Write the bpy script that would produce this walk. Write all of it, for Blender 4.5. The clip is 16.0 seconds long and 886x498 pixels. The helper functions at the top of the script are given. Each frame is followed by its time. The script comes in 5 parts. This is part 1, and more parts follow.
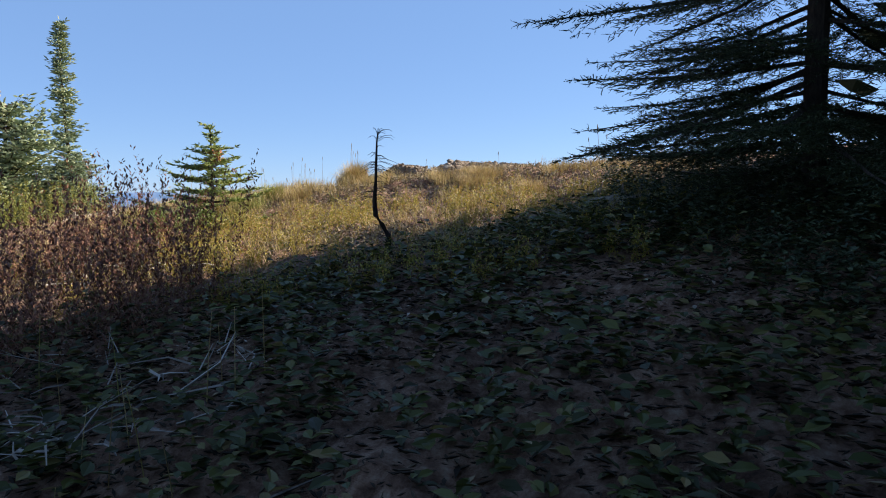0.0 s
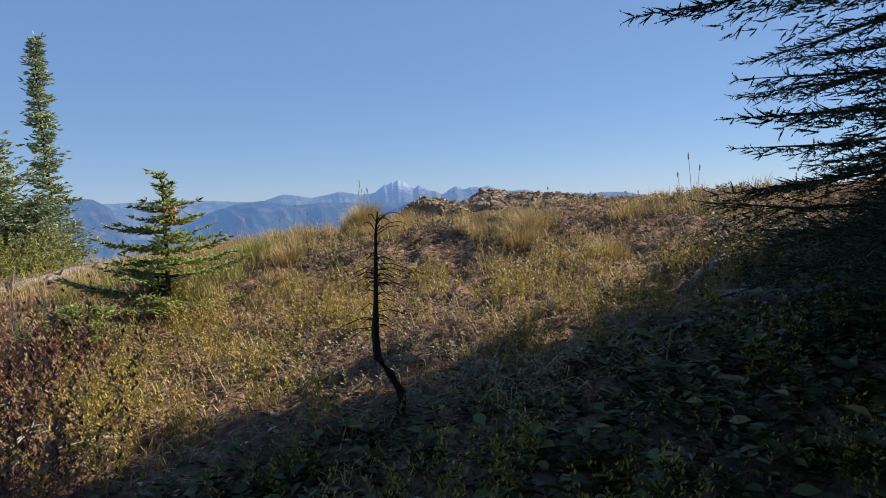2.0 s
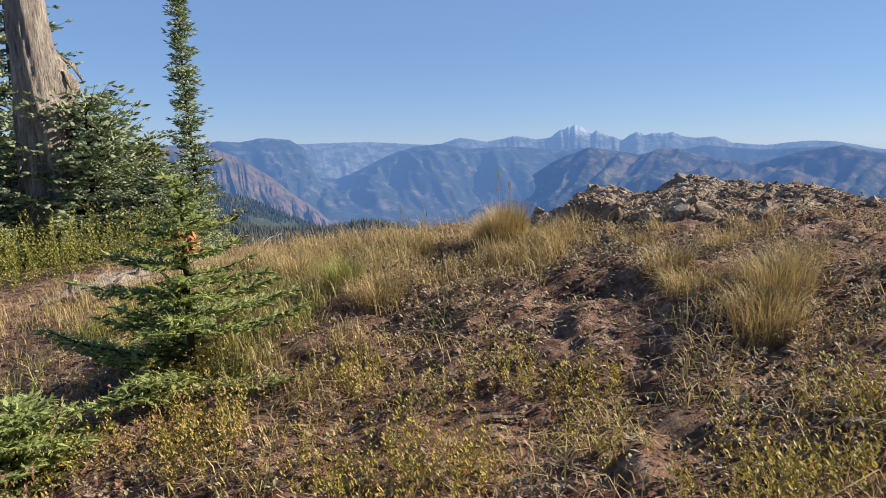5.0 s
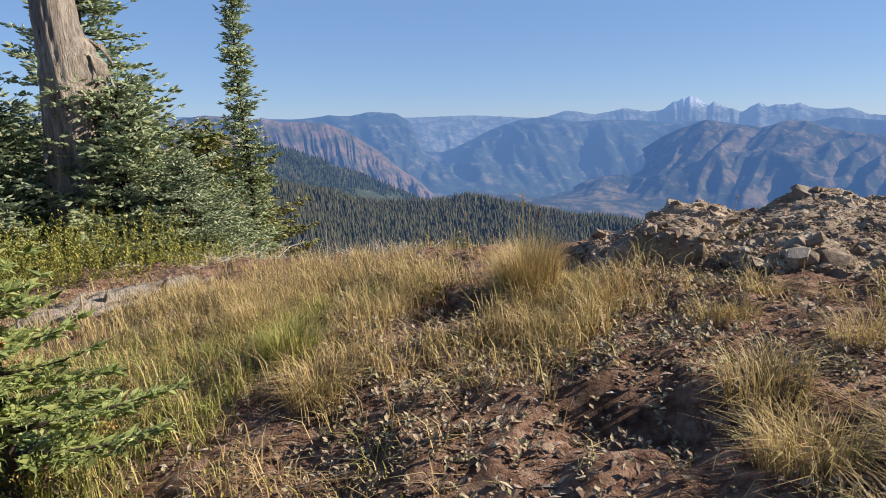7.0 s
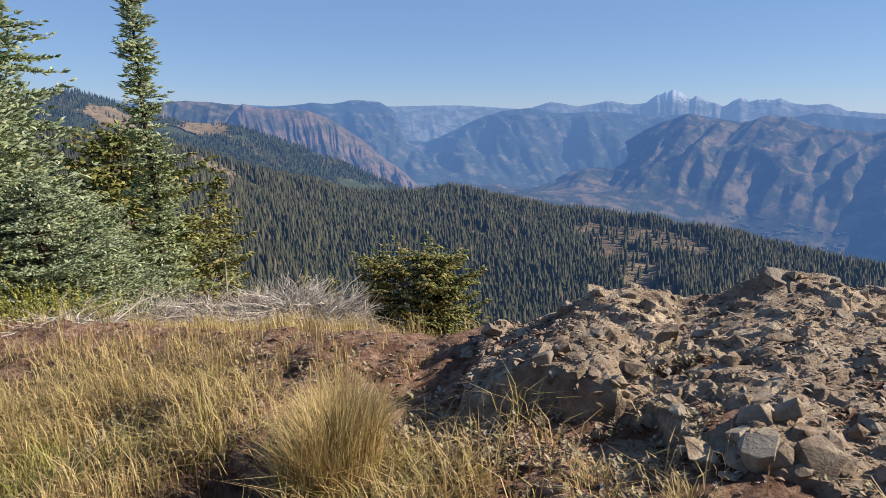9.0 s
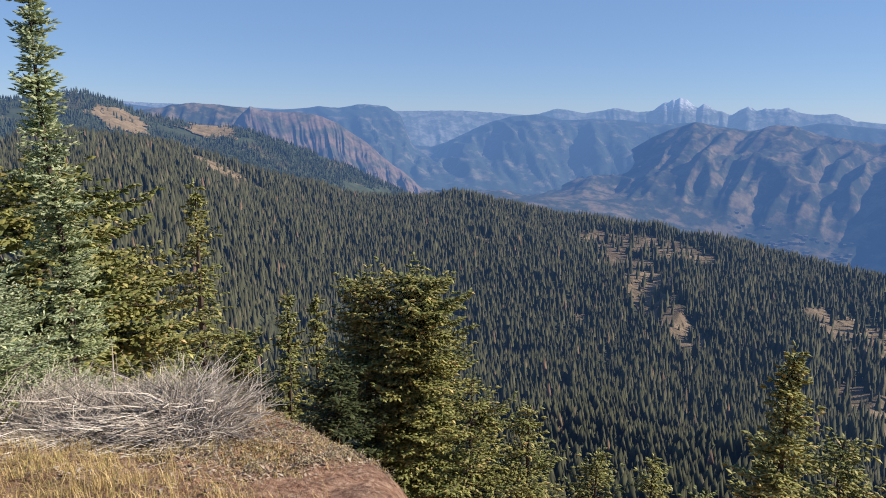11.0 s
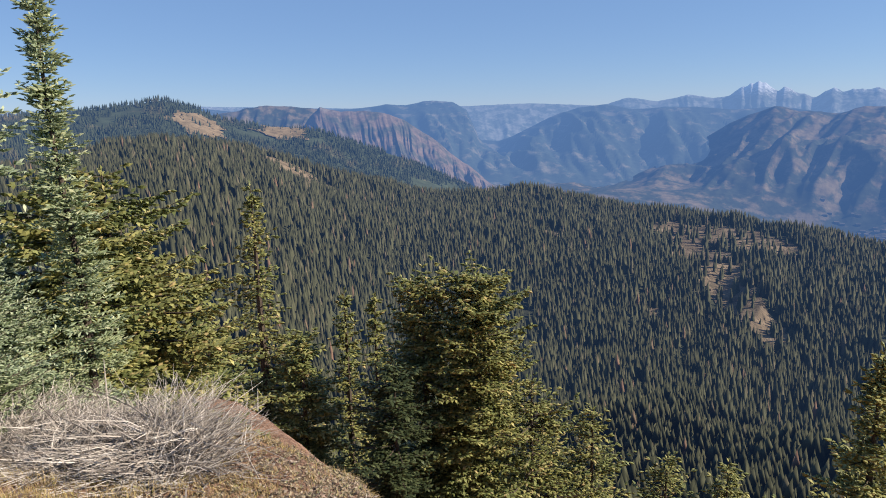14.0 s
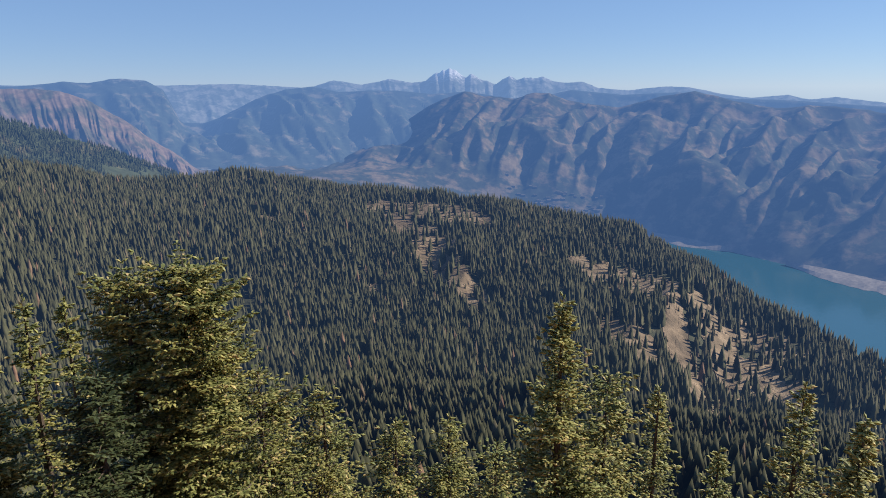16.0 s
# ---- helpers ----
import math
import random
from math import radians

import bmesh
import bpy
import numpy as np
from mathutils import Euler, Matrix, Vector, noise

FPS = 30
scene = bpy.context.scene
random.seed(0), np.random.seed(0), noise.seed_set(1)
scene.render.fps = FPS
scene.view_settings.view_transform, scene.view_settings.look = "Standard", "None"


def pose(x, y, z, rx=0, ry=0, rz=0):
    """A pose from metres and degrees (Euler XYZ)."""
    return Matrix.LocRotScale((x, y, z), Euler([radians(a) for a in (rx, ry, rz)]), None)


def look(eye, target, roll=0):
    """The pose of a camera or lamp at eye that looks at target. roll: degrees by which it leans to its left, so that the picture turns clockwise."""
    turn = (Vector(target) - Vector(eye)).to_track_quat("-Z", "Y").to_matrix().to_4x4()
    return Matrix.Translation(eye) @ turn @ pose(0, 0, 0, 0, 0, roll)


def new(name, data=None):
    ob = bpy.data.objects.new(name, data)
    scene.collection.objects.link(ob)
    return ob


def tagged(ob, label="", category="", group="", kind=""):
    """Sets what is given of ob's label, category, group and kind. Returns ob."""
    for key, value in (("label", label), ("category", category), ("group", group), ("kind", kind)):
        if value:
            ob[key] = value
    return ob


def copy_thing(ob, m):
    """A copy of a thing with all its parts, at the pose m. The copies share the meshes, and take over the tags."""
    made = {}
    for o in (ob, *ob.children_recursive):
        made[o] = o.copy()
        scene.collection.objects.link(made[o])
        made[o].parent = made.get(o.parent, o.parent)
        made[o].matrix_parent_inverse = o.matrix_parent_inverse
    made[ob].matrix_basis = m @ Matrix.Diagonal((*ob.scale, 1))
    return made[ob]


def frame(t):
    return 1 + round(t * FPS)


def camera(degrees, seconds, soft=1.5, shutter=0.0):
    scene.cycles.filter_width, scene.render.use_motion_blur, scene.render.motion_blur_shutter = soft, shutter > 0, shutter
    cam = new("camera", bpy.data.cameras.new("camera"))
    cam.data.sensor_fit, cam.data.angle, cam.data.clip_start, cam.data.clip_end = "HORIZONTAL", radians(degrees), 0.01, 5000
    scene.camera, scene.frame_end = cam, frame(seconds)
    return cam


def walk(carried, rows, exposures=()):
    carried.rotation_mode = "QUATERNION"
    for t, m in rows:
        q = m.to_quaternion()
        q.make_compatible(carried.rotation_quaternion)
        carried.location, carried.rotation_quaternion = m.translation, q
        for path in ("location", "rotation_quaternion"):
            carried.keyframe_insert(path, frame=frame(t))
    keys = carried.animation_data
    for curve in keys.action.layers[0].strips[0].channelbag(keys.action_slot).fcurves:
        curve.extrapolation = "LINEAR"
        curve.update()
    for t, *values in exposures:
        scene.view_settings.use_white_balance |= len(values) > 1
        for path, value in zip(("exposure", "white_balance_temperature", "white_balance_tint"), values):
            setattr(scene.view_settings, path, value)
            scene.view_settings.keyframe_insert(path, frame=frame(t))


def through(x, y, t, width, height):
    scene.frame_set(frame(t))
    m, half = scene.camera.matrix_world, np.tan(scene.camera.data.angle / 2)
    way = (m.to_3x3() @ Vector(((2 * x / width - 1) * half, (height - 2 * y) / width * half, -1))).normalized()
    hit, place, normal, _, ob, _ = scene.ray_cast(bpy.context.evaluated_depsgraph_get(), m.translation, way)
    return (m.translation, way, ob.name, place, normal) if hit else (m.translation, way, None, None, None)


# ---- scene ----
cam = camera(67.4, 16.0, soft=1.0)
PATH = [
    (0, (-1.276, -1.551, 2.119), (-1.298, 0.443, 1.961), -0.1),
    (0.5, (-1.245, -1.093, 2.353), (-1.258, 0.901, 2.197), -0.6),
    (1, (-1.406, -0.193, 2.426), (-1.418, 1.801, 2.284), -1.0),
    (1.5, (-1.451, 0.33, 2.622), (-1.492, 2.324, 2.474), -1.4),
    (2, (-1.425, 0.996, 2.759), (-1.522, 2.988, 2.604), -1.7),
    (2.5, (-1.55, 1.434, 2.921), (-1.749, 3.415, 2.729), -1.8),
    (3, (-1.691, 2.057, 3.046), (-1.987, 4.024, 2.836), -1.6),
    (3.5, (-1.621, 2.62, 3.104), (-2.008, 4.569, 2.876), -1.3),
    (3.7, (-1.602, 2.763, 3.175), (-2.019, 4.704, 2.933), -1.2),
    (5.8, (-1.551, 4.698, 3.36), (-2.285, 6.527, 3.023), -0.8),
    (6, (-1.538, 4.895, 3.415), (-2.31, 6.707, 3.071), -0.9),
    (6.5, (-1.528, 5.307, 3.502), (-2.37, 7.085, 3.14), -0.8),
    (7, (-1.482, 5.882, 3.52), (-2.362, 7.637, 3.139), -0.9),
    (7.5, (-1.545, 6.384, 3.543), (-2.441, 8.128, 3.149), -0.8),
    (8, (-1.633, 7.021, 3.721), (-2.514, 8.771, 3.318), -0.5),
    (8.5, (-1.508, 7.594, 3.688), (-2.37, 9.35, 3.27), -0.5),
    (9, (-1.423, 7.973, 3.892), (-2.253, 9.745, 3.481), 0.1),
    (9.5, (-1.382, 8.595, 3.856), (-2.175, 10.386, 3.452), 0.3),
    (9.7, (-1.374, 8.783, 3.987), (-2.153, 10.58, 3.583), 0.4),
    (11.8, (-1.022, 10.559, 4.635), (-1.995, 12.264, 4.254), 0.6),
    (12, (-1.02, 10.688, 4.633), (-2.038, 12.368, 4.257), 0.4),
    (12.5, (-0.984, 10.973, 4.639), (-2.111, 12.583, 4.267), 0.2),
    (13, (-0.949, 11.059, 4.666), (-2.109, 12.642, 4.281), -0.2),
    (13.5, (-0.916, 11.117, 4.617), (-2.039, 12.724, 4.223), -0.9),
    (14, (-0.887, 11.15, 4.592), (-1.912, 12.817, 4.181), -1.3),
    (14.5, (-0.899, 11.195, 4.568), (-1.779, 12.94, 4.142), -1.1),
    (15, (-0.86, 11.247, 4.53), (-1.556, 13.068, 4.086), -0.95),
    (15.5, (-0.903, 11.298, 4.434), (-1.371, 13.185, 3.975), -0.55),
    (16, (-0.982, 11.569, 4.408), (-1.222, 13.498, 3.936), -0.2),
]
walk(cam, [(t, look(e, a, r)) for t, e, a, r in PATH], [(0, 1.36), (1.0, 1.2), (2.0, 0.93), (3.0, 0.95), (6.0, 1.03), (9.0, 0.96), (12.0, 0.96), (16, 0.95)])

# ---- world, sun, exposure ----
SUN_AZ, SUN_EL = 64, 32          # degrees right of +y, above the horizon
world = bpy.data.worlds.new("sky")
scene.world = world
world.use_nodes = True
wt = world.node_tree
sky = wt.nodes.new("ShaderNodeTexSky")
sky.sky_type, sky.sun_disc = "NISHITA", False
sky.sun_elevation, sky.sun_rotation = radians(SUN_EL), radians(SUN_AZ)
sky.altitude, sky.air_density, sky.dust_density, sky.ozone_density = 1700, 0.85, 0.05, 2.6
tint = wt.nodes.new("ShaderNodeMix")
tint.data_type, tint.blend_type = "RGBA", "MIX"
tint.inputs[0].default_value, tint.inputs[7].default_value = 0.5, (2.7, 4.9, 9.5, 1)
wt.links.new(sky.outputs[0], tint.inputs[6])
wt.links.new(tint.outputs[2], wt.nodes["Background"].inputs[0])
wt.nodes["Background"].inputs[1].default_value = 0.047
sun = new("sun", bpy.data.lights.new("sun", "SUN"))
sun.data.energy, sun.data.angle, sun.data.color = 5.0, radians(0.53), (1.0, 0.90, 0.76)
SUNDIR = Vector((math.sin(radians(SUN_AZ)) * math.cos(radians(SUN_EL)),
                 math.cos(radians(SUN_AZ)) * math.cos(radians(SUN_EL)), math.sin(radians(SUN_EL))))
sun.matrix_world = look((0, 0, 30), Vector((0, 0, 30)) - SUNDIR)

# ---- noise ----
def hash2(ix, iy, seed):
    h = (ix * 374761393 + iy * 668265263 + seed * 1442695041) & 0xFFFFFFFF
    h = ((h ^ (h >> 13)) * 1274126177) & 0xFFFFFFFF
    return ((h ^ (h >> 16)) & 0xFFFF) / 65535.0

def vnoise(x, y, seed=0):
    """Smooth value noise, 0..1."""
    x, y = np.asarray(x, float), np.asarray(y, float)
    ix, iy = np.floor(x).astype(np.int64), np.floor(y).astype(np.int64)
    fx, fy = x - ix, y - iy
    fx, fy = fx * fx * (3 - 2 * fx), fy * fy * (3 - 2 * fy)
    a, b = hash2(ix, iy, seed), hash2(ix + 1, iy, seed)
    c, d = hash2(ix, iy + 1, seed), hash2(ix + 1, iy + 1, seed)
    return (a * (1 - fx) + b * fx) * (1 - fy) + (c * (1 - fx) + d * fx) * fy

def fbm(x, y, octaves=4, seed=0):
    s, amp, tot = 0, 1.0, 0
    for k in range(octaves):
        s = s + amp * vnoise(np.asarray(x) * 2 ** k + 17.3 * k, np.asarray(y) * 2 ** k - 9.1 * k, seed + k)
        tot, amp = tot + amp, amp * 0.5
    return s / tot

def ridged(x, y, octaves=4, seed=0):
    s, amp, tot = 0, 1.0, 0
    for k in range(octaves):
        n = 1 - np.abs(2 * vnoise(np.asarray(x) * 2 ** k + 5.3 * k, np.asarray(y) * 2 ** k + 3.7 * k, seed + k) - 1)
        s, tot, amp = s + amp * n, tot + amp, amp * 0.5
    return s / tot

# ---- materials ----
def material(name, rough=0.8, spec=0.3):
    m = bpy.data.materials.new(name)
    m.use_nodes = True
    b = m.node_tree.nodes["Principled BSDF"]
    b.inputs["Roughness"].default_value = rough
    b.inputs["Specular IOR Level"].default_value = spec
    return m, m.node_tree, b

def node(nt, kind, **sets):
    n = nt.nodes.new(kind)
    for k, v in sets.items():
        n.inputs[k.replace("_", " ")].default_value = v
    return n

def ramp(nt, fac, stops):
    r = nt.nodes.new("ShaderNodeValToRGB")
    e = r.color_ramp.elements
    while len(e) < len(stops):
        e.new(0.5)
    for el, (p, c) in zip(e, stops):
        el.position, el.color = p, (*c, 1)
    nt.links.new(fac, r.inputs[0])
    return r.outputs[0]

def coords(nt):
    return nt.nodes.new("ShaderNodeNewGeometry").outputs["Position"]

def noise_out(nt, scale, detail=4, rough=0.6, vec=None):
    n = node(nt, "ShaderNodeTexNoise", Scale=scale, Detail=detail, Roughness=rough)
    nt.links.new(vec if vec is not None else coords(nt), n.inputs["Vector"])
    return n.outputs["Fac"]

def mixcol(nt, fac, a, b, mode="MIX"):
    m = nt.nodes.new("ShaderNodeMix")
    m.data_type, m.blend_type = "RGBA", mode
    for src, dst in ((fac, m.inputs[0]), (a, m.inputs[6]), (b, m.inputs[7])):
        if isinstance(src, (int, float)):
            dst.default_value = src
        elif isinstance(src, tuple):
            dst.default_value = (*src, 1)
        else:
            nt.links.new(src, dst)
    return m.outputs[2]

def bump(nt, b, height, strength=0.5, dist=0.02):
    bn = node(nt, "ShaderNodeBump", Strength=strength, Distance=dist)
    nt.links.new(height, bn.inputs["Height"])
    nt.links.new(bn.outputs[0], b.inputs["Normal"])

def island_mat(name, stops, rough=0.7, spec=0.25, through=0.0, patch=None):
    """Foliage: each blade or leaf takes its own colour from the ramp; patch mixes in a second colour in large spots."""
    m, nt, b = material(name, rough, spec)
    rnd = nt.nodes.new("ShaderNodeNewGeometry").outputs["Random Per Island"]
    c = ramp(nt, rnd, stops)
    if patch:
        f = nt.nodes.new("ShaderNodeMapRange")
        f.inputs[1].default_value, f.inputs[2].default_value = patch[1], patch[2]
        nt.links.new(noise_out(nt, patch[0], 3), f.inputs[0])
        c = mixcol(nt, f.outputs[0], c, mixcol(nt, 1.0, c, patch[3], "MULTIPLY"))
    nt.links.new(c, b.inputs["Base Color"])
    if through:
        tr = nt.nodes.new("ShaderNodeBsdfTranslucent")
        nt.links.new(c, tr.inputs[0])
        mx = nt.nodes.new("ShaderNodeMixShader")
        mx.inputs[0].default_value = through
        nt.links.new(b.outputs[0], mx.inputs[1])
        nt.links.new(tr.outputs[0], mx.inputs[2])
        nt.links.new(mx.outputs[0], nt.nodes["Material Output"].inputs[0])
    return m

def surface_mat(name, stops, scale, scale2, bump_scale, bump_dist, rough=0.9, strength=0.7, spec=0.2, stretch=None):
    m, nt, b = material(name, rough, spec)
    vec = coords(nt)
    if stretch:
        tc = nt.nodes.new("ShaderNodeTexCoord")
        mp = nt.nodes.new("ShaderNodeMapping")
        mp.inputs["Scale"].default_value = stretch
        nt.links.new(tc.outputs["Object"], mp.inputs[0])
        vec = mp.outputs[0]
    c1 = ramp(nt, noise_out(nt, scale, 6, 0.65, vec), stops)
    shade = ramp(nt, noise_out(nt, scale2, 3, 0.5, vec), [(0.3, (0.62, 0.6, 0.6)), (0.7, (1.15, 1.12, 1.08))])
    nt.links.new(mixcol(nt, 1.0, c1, shade, "MULTIPLY"), b.inputs["Base Color"])
    bump(nt, b, noise_out(nt, bump_scale, 6, 0.7, vec), strength, bump_dist)
    return m

SOIL = surface_mat("soil", [(0.30, (0.08, 0.041, 0.028)), (0.46, (0.23, 0.13, 0.088)), (0.58, (0.36, 0.23, 0.165)), (0.72, (0.49, 0.375, 0.285))], 13, 1.1, 34, 0.07, 0.9, 1.0)
SLOPE = surface_mat("forest_floor", [(0.3, (0.025, 0.03, 0.016)), (0.55, (0.045, 0.05, 0.026)), (0.75, (0.085, 0.075, 0.042))], 0.08, 0.012, 0.5, 2.0)
TAN = surface_mat("tan_clearing", [(0.3, (0.07, 0.056, 0.032)), (0.5, (0.145, 0.108, 0.068)), (0.7, (0.235, 0.18, 0.12))], 0.06, 0.012, 0.3, 2.0)
ROCK = surface_mat("grey_rock", [(0.28, (0.12, 0.086, 0.060)), (0.45, (0.26, 0.20, 0.148)), (0.6, (0.375, 0.305, 0.23)), (0.72, (0.46, 0.395, 0.285))], 9, 1.6, 26, 0.03, 0.9, 1.0)
PALE_ROCK = surface_mat("pale_rock", [(0.3, (0.16, 0.135, 0.108)), (0.5, (0.275, 0.24, 0.198)), (0.72, (0.40, 0.36, 0.295))], 8, 2.5, 30, 0.02, 0.88, 0.9)
DEADWOOD = surface_mat("silver_deadwood", [(0.3, (0.12, 0.092, 0.072)), (0.45, (0.31, 0.265, 0.22)), (0.6, (0.44, 0.39, 0.335)), (0.75, (0.57, 0.52, 0.45))], 4, 1.2, 9, 0.06, 0.8, 1.0, stretch=(6, 6, 0.9))
BARK = surface_mat("bark", [(0.3, (0.035, 0.027, 0.022)), (0.6, (0.09, 0.07, 0.055)), (0.8, (0.15, 0.12, 0.10))], 14, 3, 30, 0.02, 0.9, 0.8, stretch=(3, 3, 0.8))
CHARRED = surface_mat("dark_bark", [(0.3, (0.02, 0.016, 0.013)), (0.7, (0.06, 0.045, 0.035))], 20, 5, 40, 0.01)
TWIG = island_mat("grey_twigs", [(0.0, (0.13, 0.105, 0.09)), (0.5, (0.32, 0.28, 0.24)), (1.0, (0.52, 0.47, 0.42))], 0.8)
FIR = island_mat("fir_needles", [(0.0, (0.15, 0.18, 0.06)), (0.5, (0.33, 0.39, 0.14)), (0.85, (0.46, 0.51, 0.20)), (1.0, (0.54, 0.54, 0.25))], 0.55, 0.35, 0.45)
FIR_BLUE = island_mat("blue_fir_needles", [(0.0, (0.16, 0.20, 0.12)), (0.5, (0.36, 0.43, 0.28)), (0.85, (0.52, 0.57, 0.40)), (1.0, (0.60, 0.61, 0.42))], 0.6, 0.22, 0.3, (0.8, 0.42, 0.62, (1.0, 0.97, 0.8)))
# needles with shade put into the colour, for backlit and shadowed firs and undergrowth
FIR_SHADED = island_mat("shaded_fir_needles", [(0.0, (0.024, 0.034, 0.015)), (0.6, (0.05, 0.066, 0.028)), (1.0, (0.10, 0.115, 0.05))], 0.55, 0.3, 0.15)
HEMLOCK = island_mat("yellow_green_needles", [(0.0, (0.085, 0.095, 0.030)), (0.5, (0.215, 0.215, 0.072)), (0.9, (0.36, 0.33, 0.118)), (1.0, (0.45, 0.33, 0.155))], 0.6, 0.25, 0.15, (0.35, 0.45, 0.6, (0.78, 0.88, 0.92)))
RUST = island_mat("rust_needles", [(0.0, (0.28, 0.10, 0.04)), (1.0, (0.42, 0.2, 0.09))], 0.8)
STRAW = island_mat("dry_grass", [(0.0, (0.19, 0.128, 0.058)), (0.3, (0.39, 0.272, 0.122)), (0.7, (0.53, 0.40, 0.20)), (0.86, (0.42, 0.34, 0.12)), (1.0, (0.28, 0.265, 0.075))], 0.6, 0.3, 0.25)
GREEN_GRASS = island_mat("green_gold_grass", [(0.0, (0.14, 0.15, 0.035)), (0.5, (0.28, 0.29, 0.07)), (0.85, (0.42, 0.37, 0.12)), (1.0, (0.52, 0.41, 0.19))], 0.55, 0.3, 0.3)
SPRIG = island_mat("yellow_green_leaves", [(0.0, (0.15, 0.13, 0.022)), (0.45, (0.33, 0.275, 0.04)), (0.8, (0.46, 0.36, 0.07)), (1.0, (0.45, 0.21, 0.08))], 0.5, 0.35, 0.3)
SHRUB_GREEN = island_mat("green_shrub_leaves", [(0.0, (0.12, 0.125, 0.025)), (0.6, (0.27, 0.265, 0.052)), (1.0, (0.42, 0.36, 0.085))], 0.5, 0.35, 0.25)
GREYHERB = island_mat("withered_herbs", [(0.0, (0.10, 0.075, 0.052)), (0.4, (0.235, 0.18, 0.125)), (0.75, (0.36, 0.29, 0.20)), (1.0, (0.22, 0.22, 0.10))], 0.8, 0.2, 0.1)
LITTER = island_mat("ground_litter", [(0.0, (0.10, 0.065, 0.05)), (0.4, (0.25, 0.175, 0.13)), (0.8, (0.33, 0.26, 0.20)), (1.0, (0.40, 0.34, 0.28))], 0.85, 0.2)
# duff brown, darkened to deepen the shade round the start
SHADE_DUFF = island_mat("shade_darkened_duff", [(0.0, (0.014, 0.010, 0.007)), (0.6, (0.036, 0.025, 0.016)), (0.93, (0.07, 0.048, 0.03)), (1.0, (0.24, 0.18, 0.11))], 0.85, 0.2)
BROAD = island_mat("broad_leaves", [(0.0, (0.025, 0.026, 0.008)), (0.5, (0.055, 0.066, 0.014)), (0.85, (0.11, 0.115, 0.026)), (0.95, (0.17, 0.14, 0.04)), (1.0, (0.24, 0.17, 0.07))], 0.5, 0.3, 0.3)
REDLEAF = island_mat("russet_leaves", [(0.0, (0.085, 0.04, 0.028)), (0.45, (0.20, 0.088, 0.058)), (0.8, (0.30, 0.15, 0.098)), (1.0, (0.25, 0.19, 0.075))], 0.6, 0.3, 0.2)


# airlight of the far distance, painted as glow, by the way from the lookout
HAZE_GLOW = (0.055, 0.122, 0.29)
def distance_mat(name, forest, bare, rock, bare_at, rock_at, scale, length, air=HAZE_GLOW):
    m, nt, b = material(name, 0.95, 0.05)
    p = coords(nt)
    n1, n2 = noise_out(nt, scale, 8, 0.65), noise_out(nt, scale * 4.3, 6, 0.6)
    f1 = ramp(nt, n1, [(bare_at - 0.05, (0, 0, 0)), (bare_at + 0.06, (1, 1, 1))])
    grain = ramp(nt, n2, [(0.3, (0.7, 0.7, 0.7)), (0.7, (1.3, 1.3, 1.3))])
    c = mixcol(nt, f1, forest, bare)
    sep = nt.nodes.new("ShaderNodeSeparateXYZ")
    nt.links.new(p, sep.inputs[0])
    hz = nt.nodes.new("ShaderNodeMath")
    hz.operation = "MULTIPLY_ADD"
    hz.inputs[1].default_value = 140
    nt.links.new(n2, hz.inputs[0])
    nt.links.new(sep.outputs[2], hz.inputs[2])
    mr = nt.nodes.new("ShaderNodeMapRange")
    mr.inputs[1].default_value, mr.inputs[2].default_value = rock_at, rock_at + 60
    nt.links.new(hz.outputs[0], mr.inputs[0])
    c = mixcol(nt, mr.outputs[0], c, rock)
    nt.links.new(mixcol(nt, 1.0, c, grain, "MULTIPLY"), b.inputs["Base Color"])
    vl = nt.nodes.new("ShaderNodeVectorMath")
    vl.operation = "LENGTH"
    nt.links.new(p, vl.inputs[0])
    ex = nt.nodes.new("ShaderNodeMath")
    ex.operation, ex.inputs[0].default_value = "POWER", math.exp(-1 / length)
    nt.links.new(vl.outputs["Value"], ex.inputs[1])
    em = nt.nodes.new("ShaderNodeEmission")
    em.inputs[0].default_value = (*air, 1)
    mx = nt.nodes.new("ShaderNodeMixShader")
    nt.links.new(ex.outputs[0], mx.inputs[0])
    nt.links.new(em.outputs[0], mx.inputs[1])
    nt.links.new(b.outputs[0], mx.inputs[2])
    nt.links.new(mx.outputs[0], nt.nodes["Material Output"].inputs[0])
    return m

def add_haze_glow(m, length):
    """Paints airlight over a material as glow, growing with the way from the lookout."""
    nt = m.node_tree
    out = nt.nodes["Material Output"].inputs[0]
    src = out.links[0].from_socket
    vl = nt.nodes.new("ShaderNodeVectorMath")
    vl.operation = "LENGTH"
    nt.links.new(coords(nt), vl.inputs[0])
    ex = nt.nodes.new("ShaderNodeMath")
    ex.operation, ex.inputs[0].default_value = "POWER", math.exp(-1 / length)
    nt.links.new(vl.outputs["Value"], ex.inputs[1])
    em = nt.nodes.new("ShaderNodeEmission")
    em.inputs[0].default_value = (*HAZE_GLOW, 1)
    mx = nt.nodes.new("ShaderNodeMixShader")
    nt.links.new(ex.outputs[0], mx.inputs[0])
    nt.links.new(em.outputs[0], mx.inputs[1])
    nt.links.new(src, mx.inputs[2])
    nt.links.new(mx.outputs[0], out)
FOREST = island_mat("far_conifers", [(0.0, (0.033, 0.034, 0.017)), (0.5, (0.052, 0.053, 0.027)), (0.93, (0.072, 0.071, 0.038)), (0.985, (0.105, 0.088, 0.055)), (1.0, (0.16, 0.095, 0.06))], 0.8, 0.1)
# haze glow also goes into the forest, its floor and the clearings
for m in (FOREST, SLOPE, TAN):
    add_haze_glow(m, 10500)
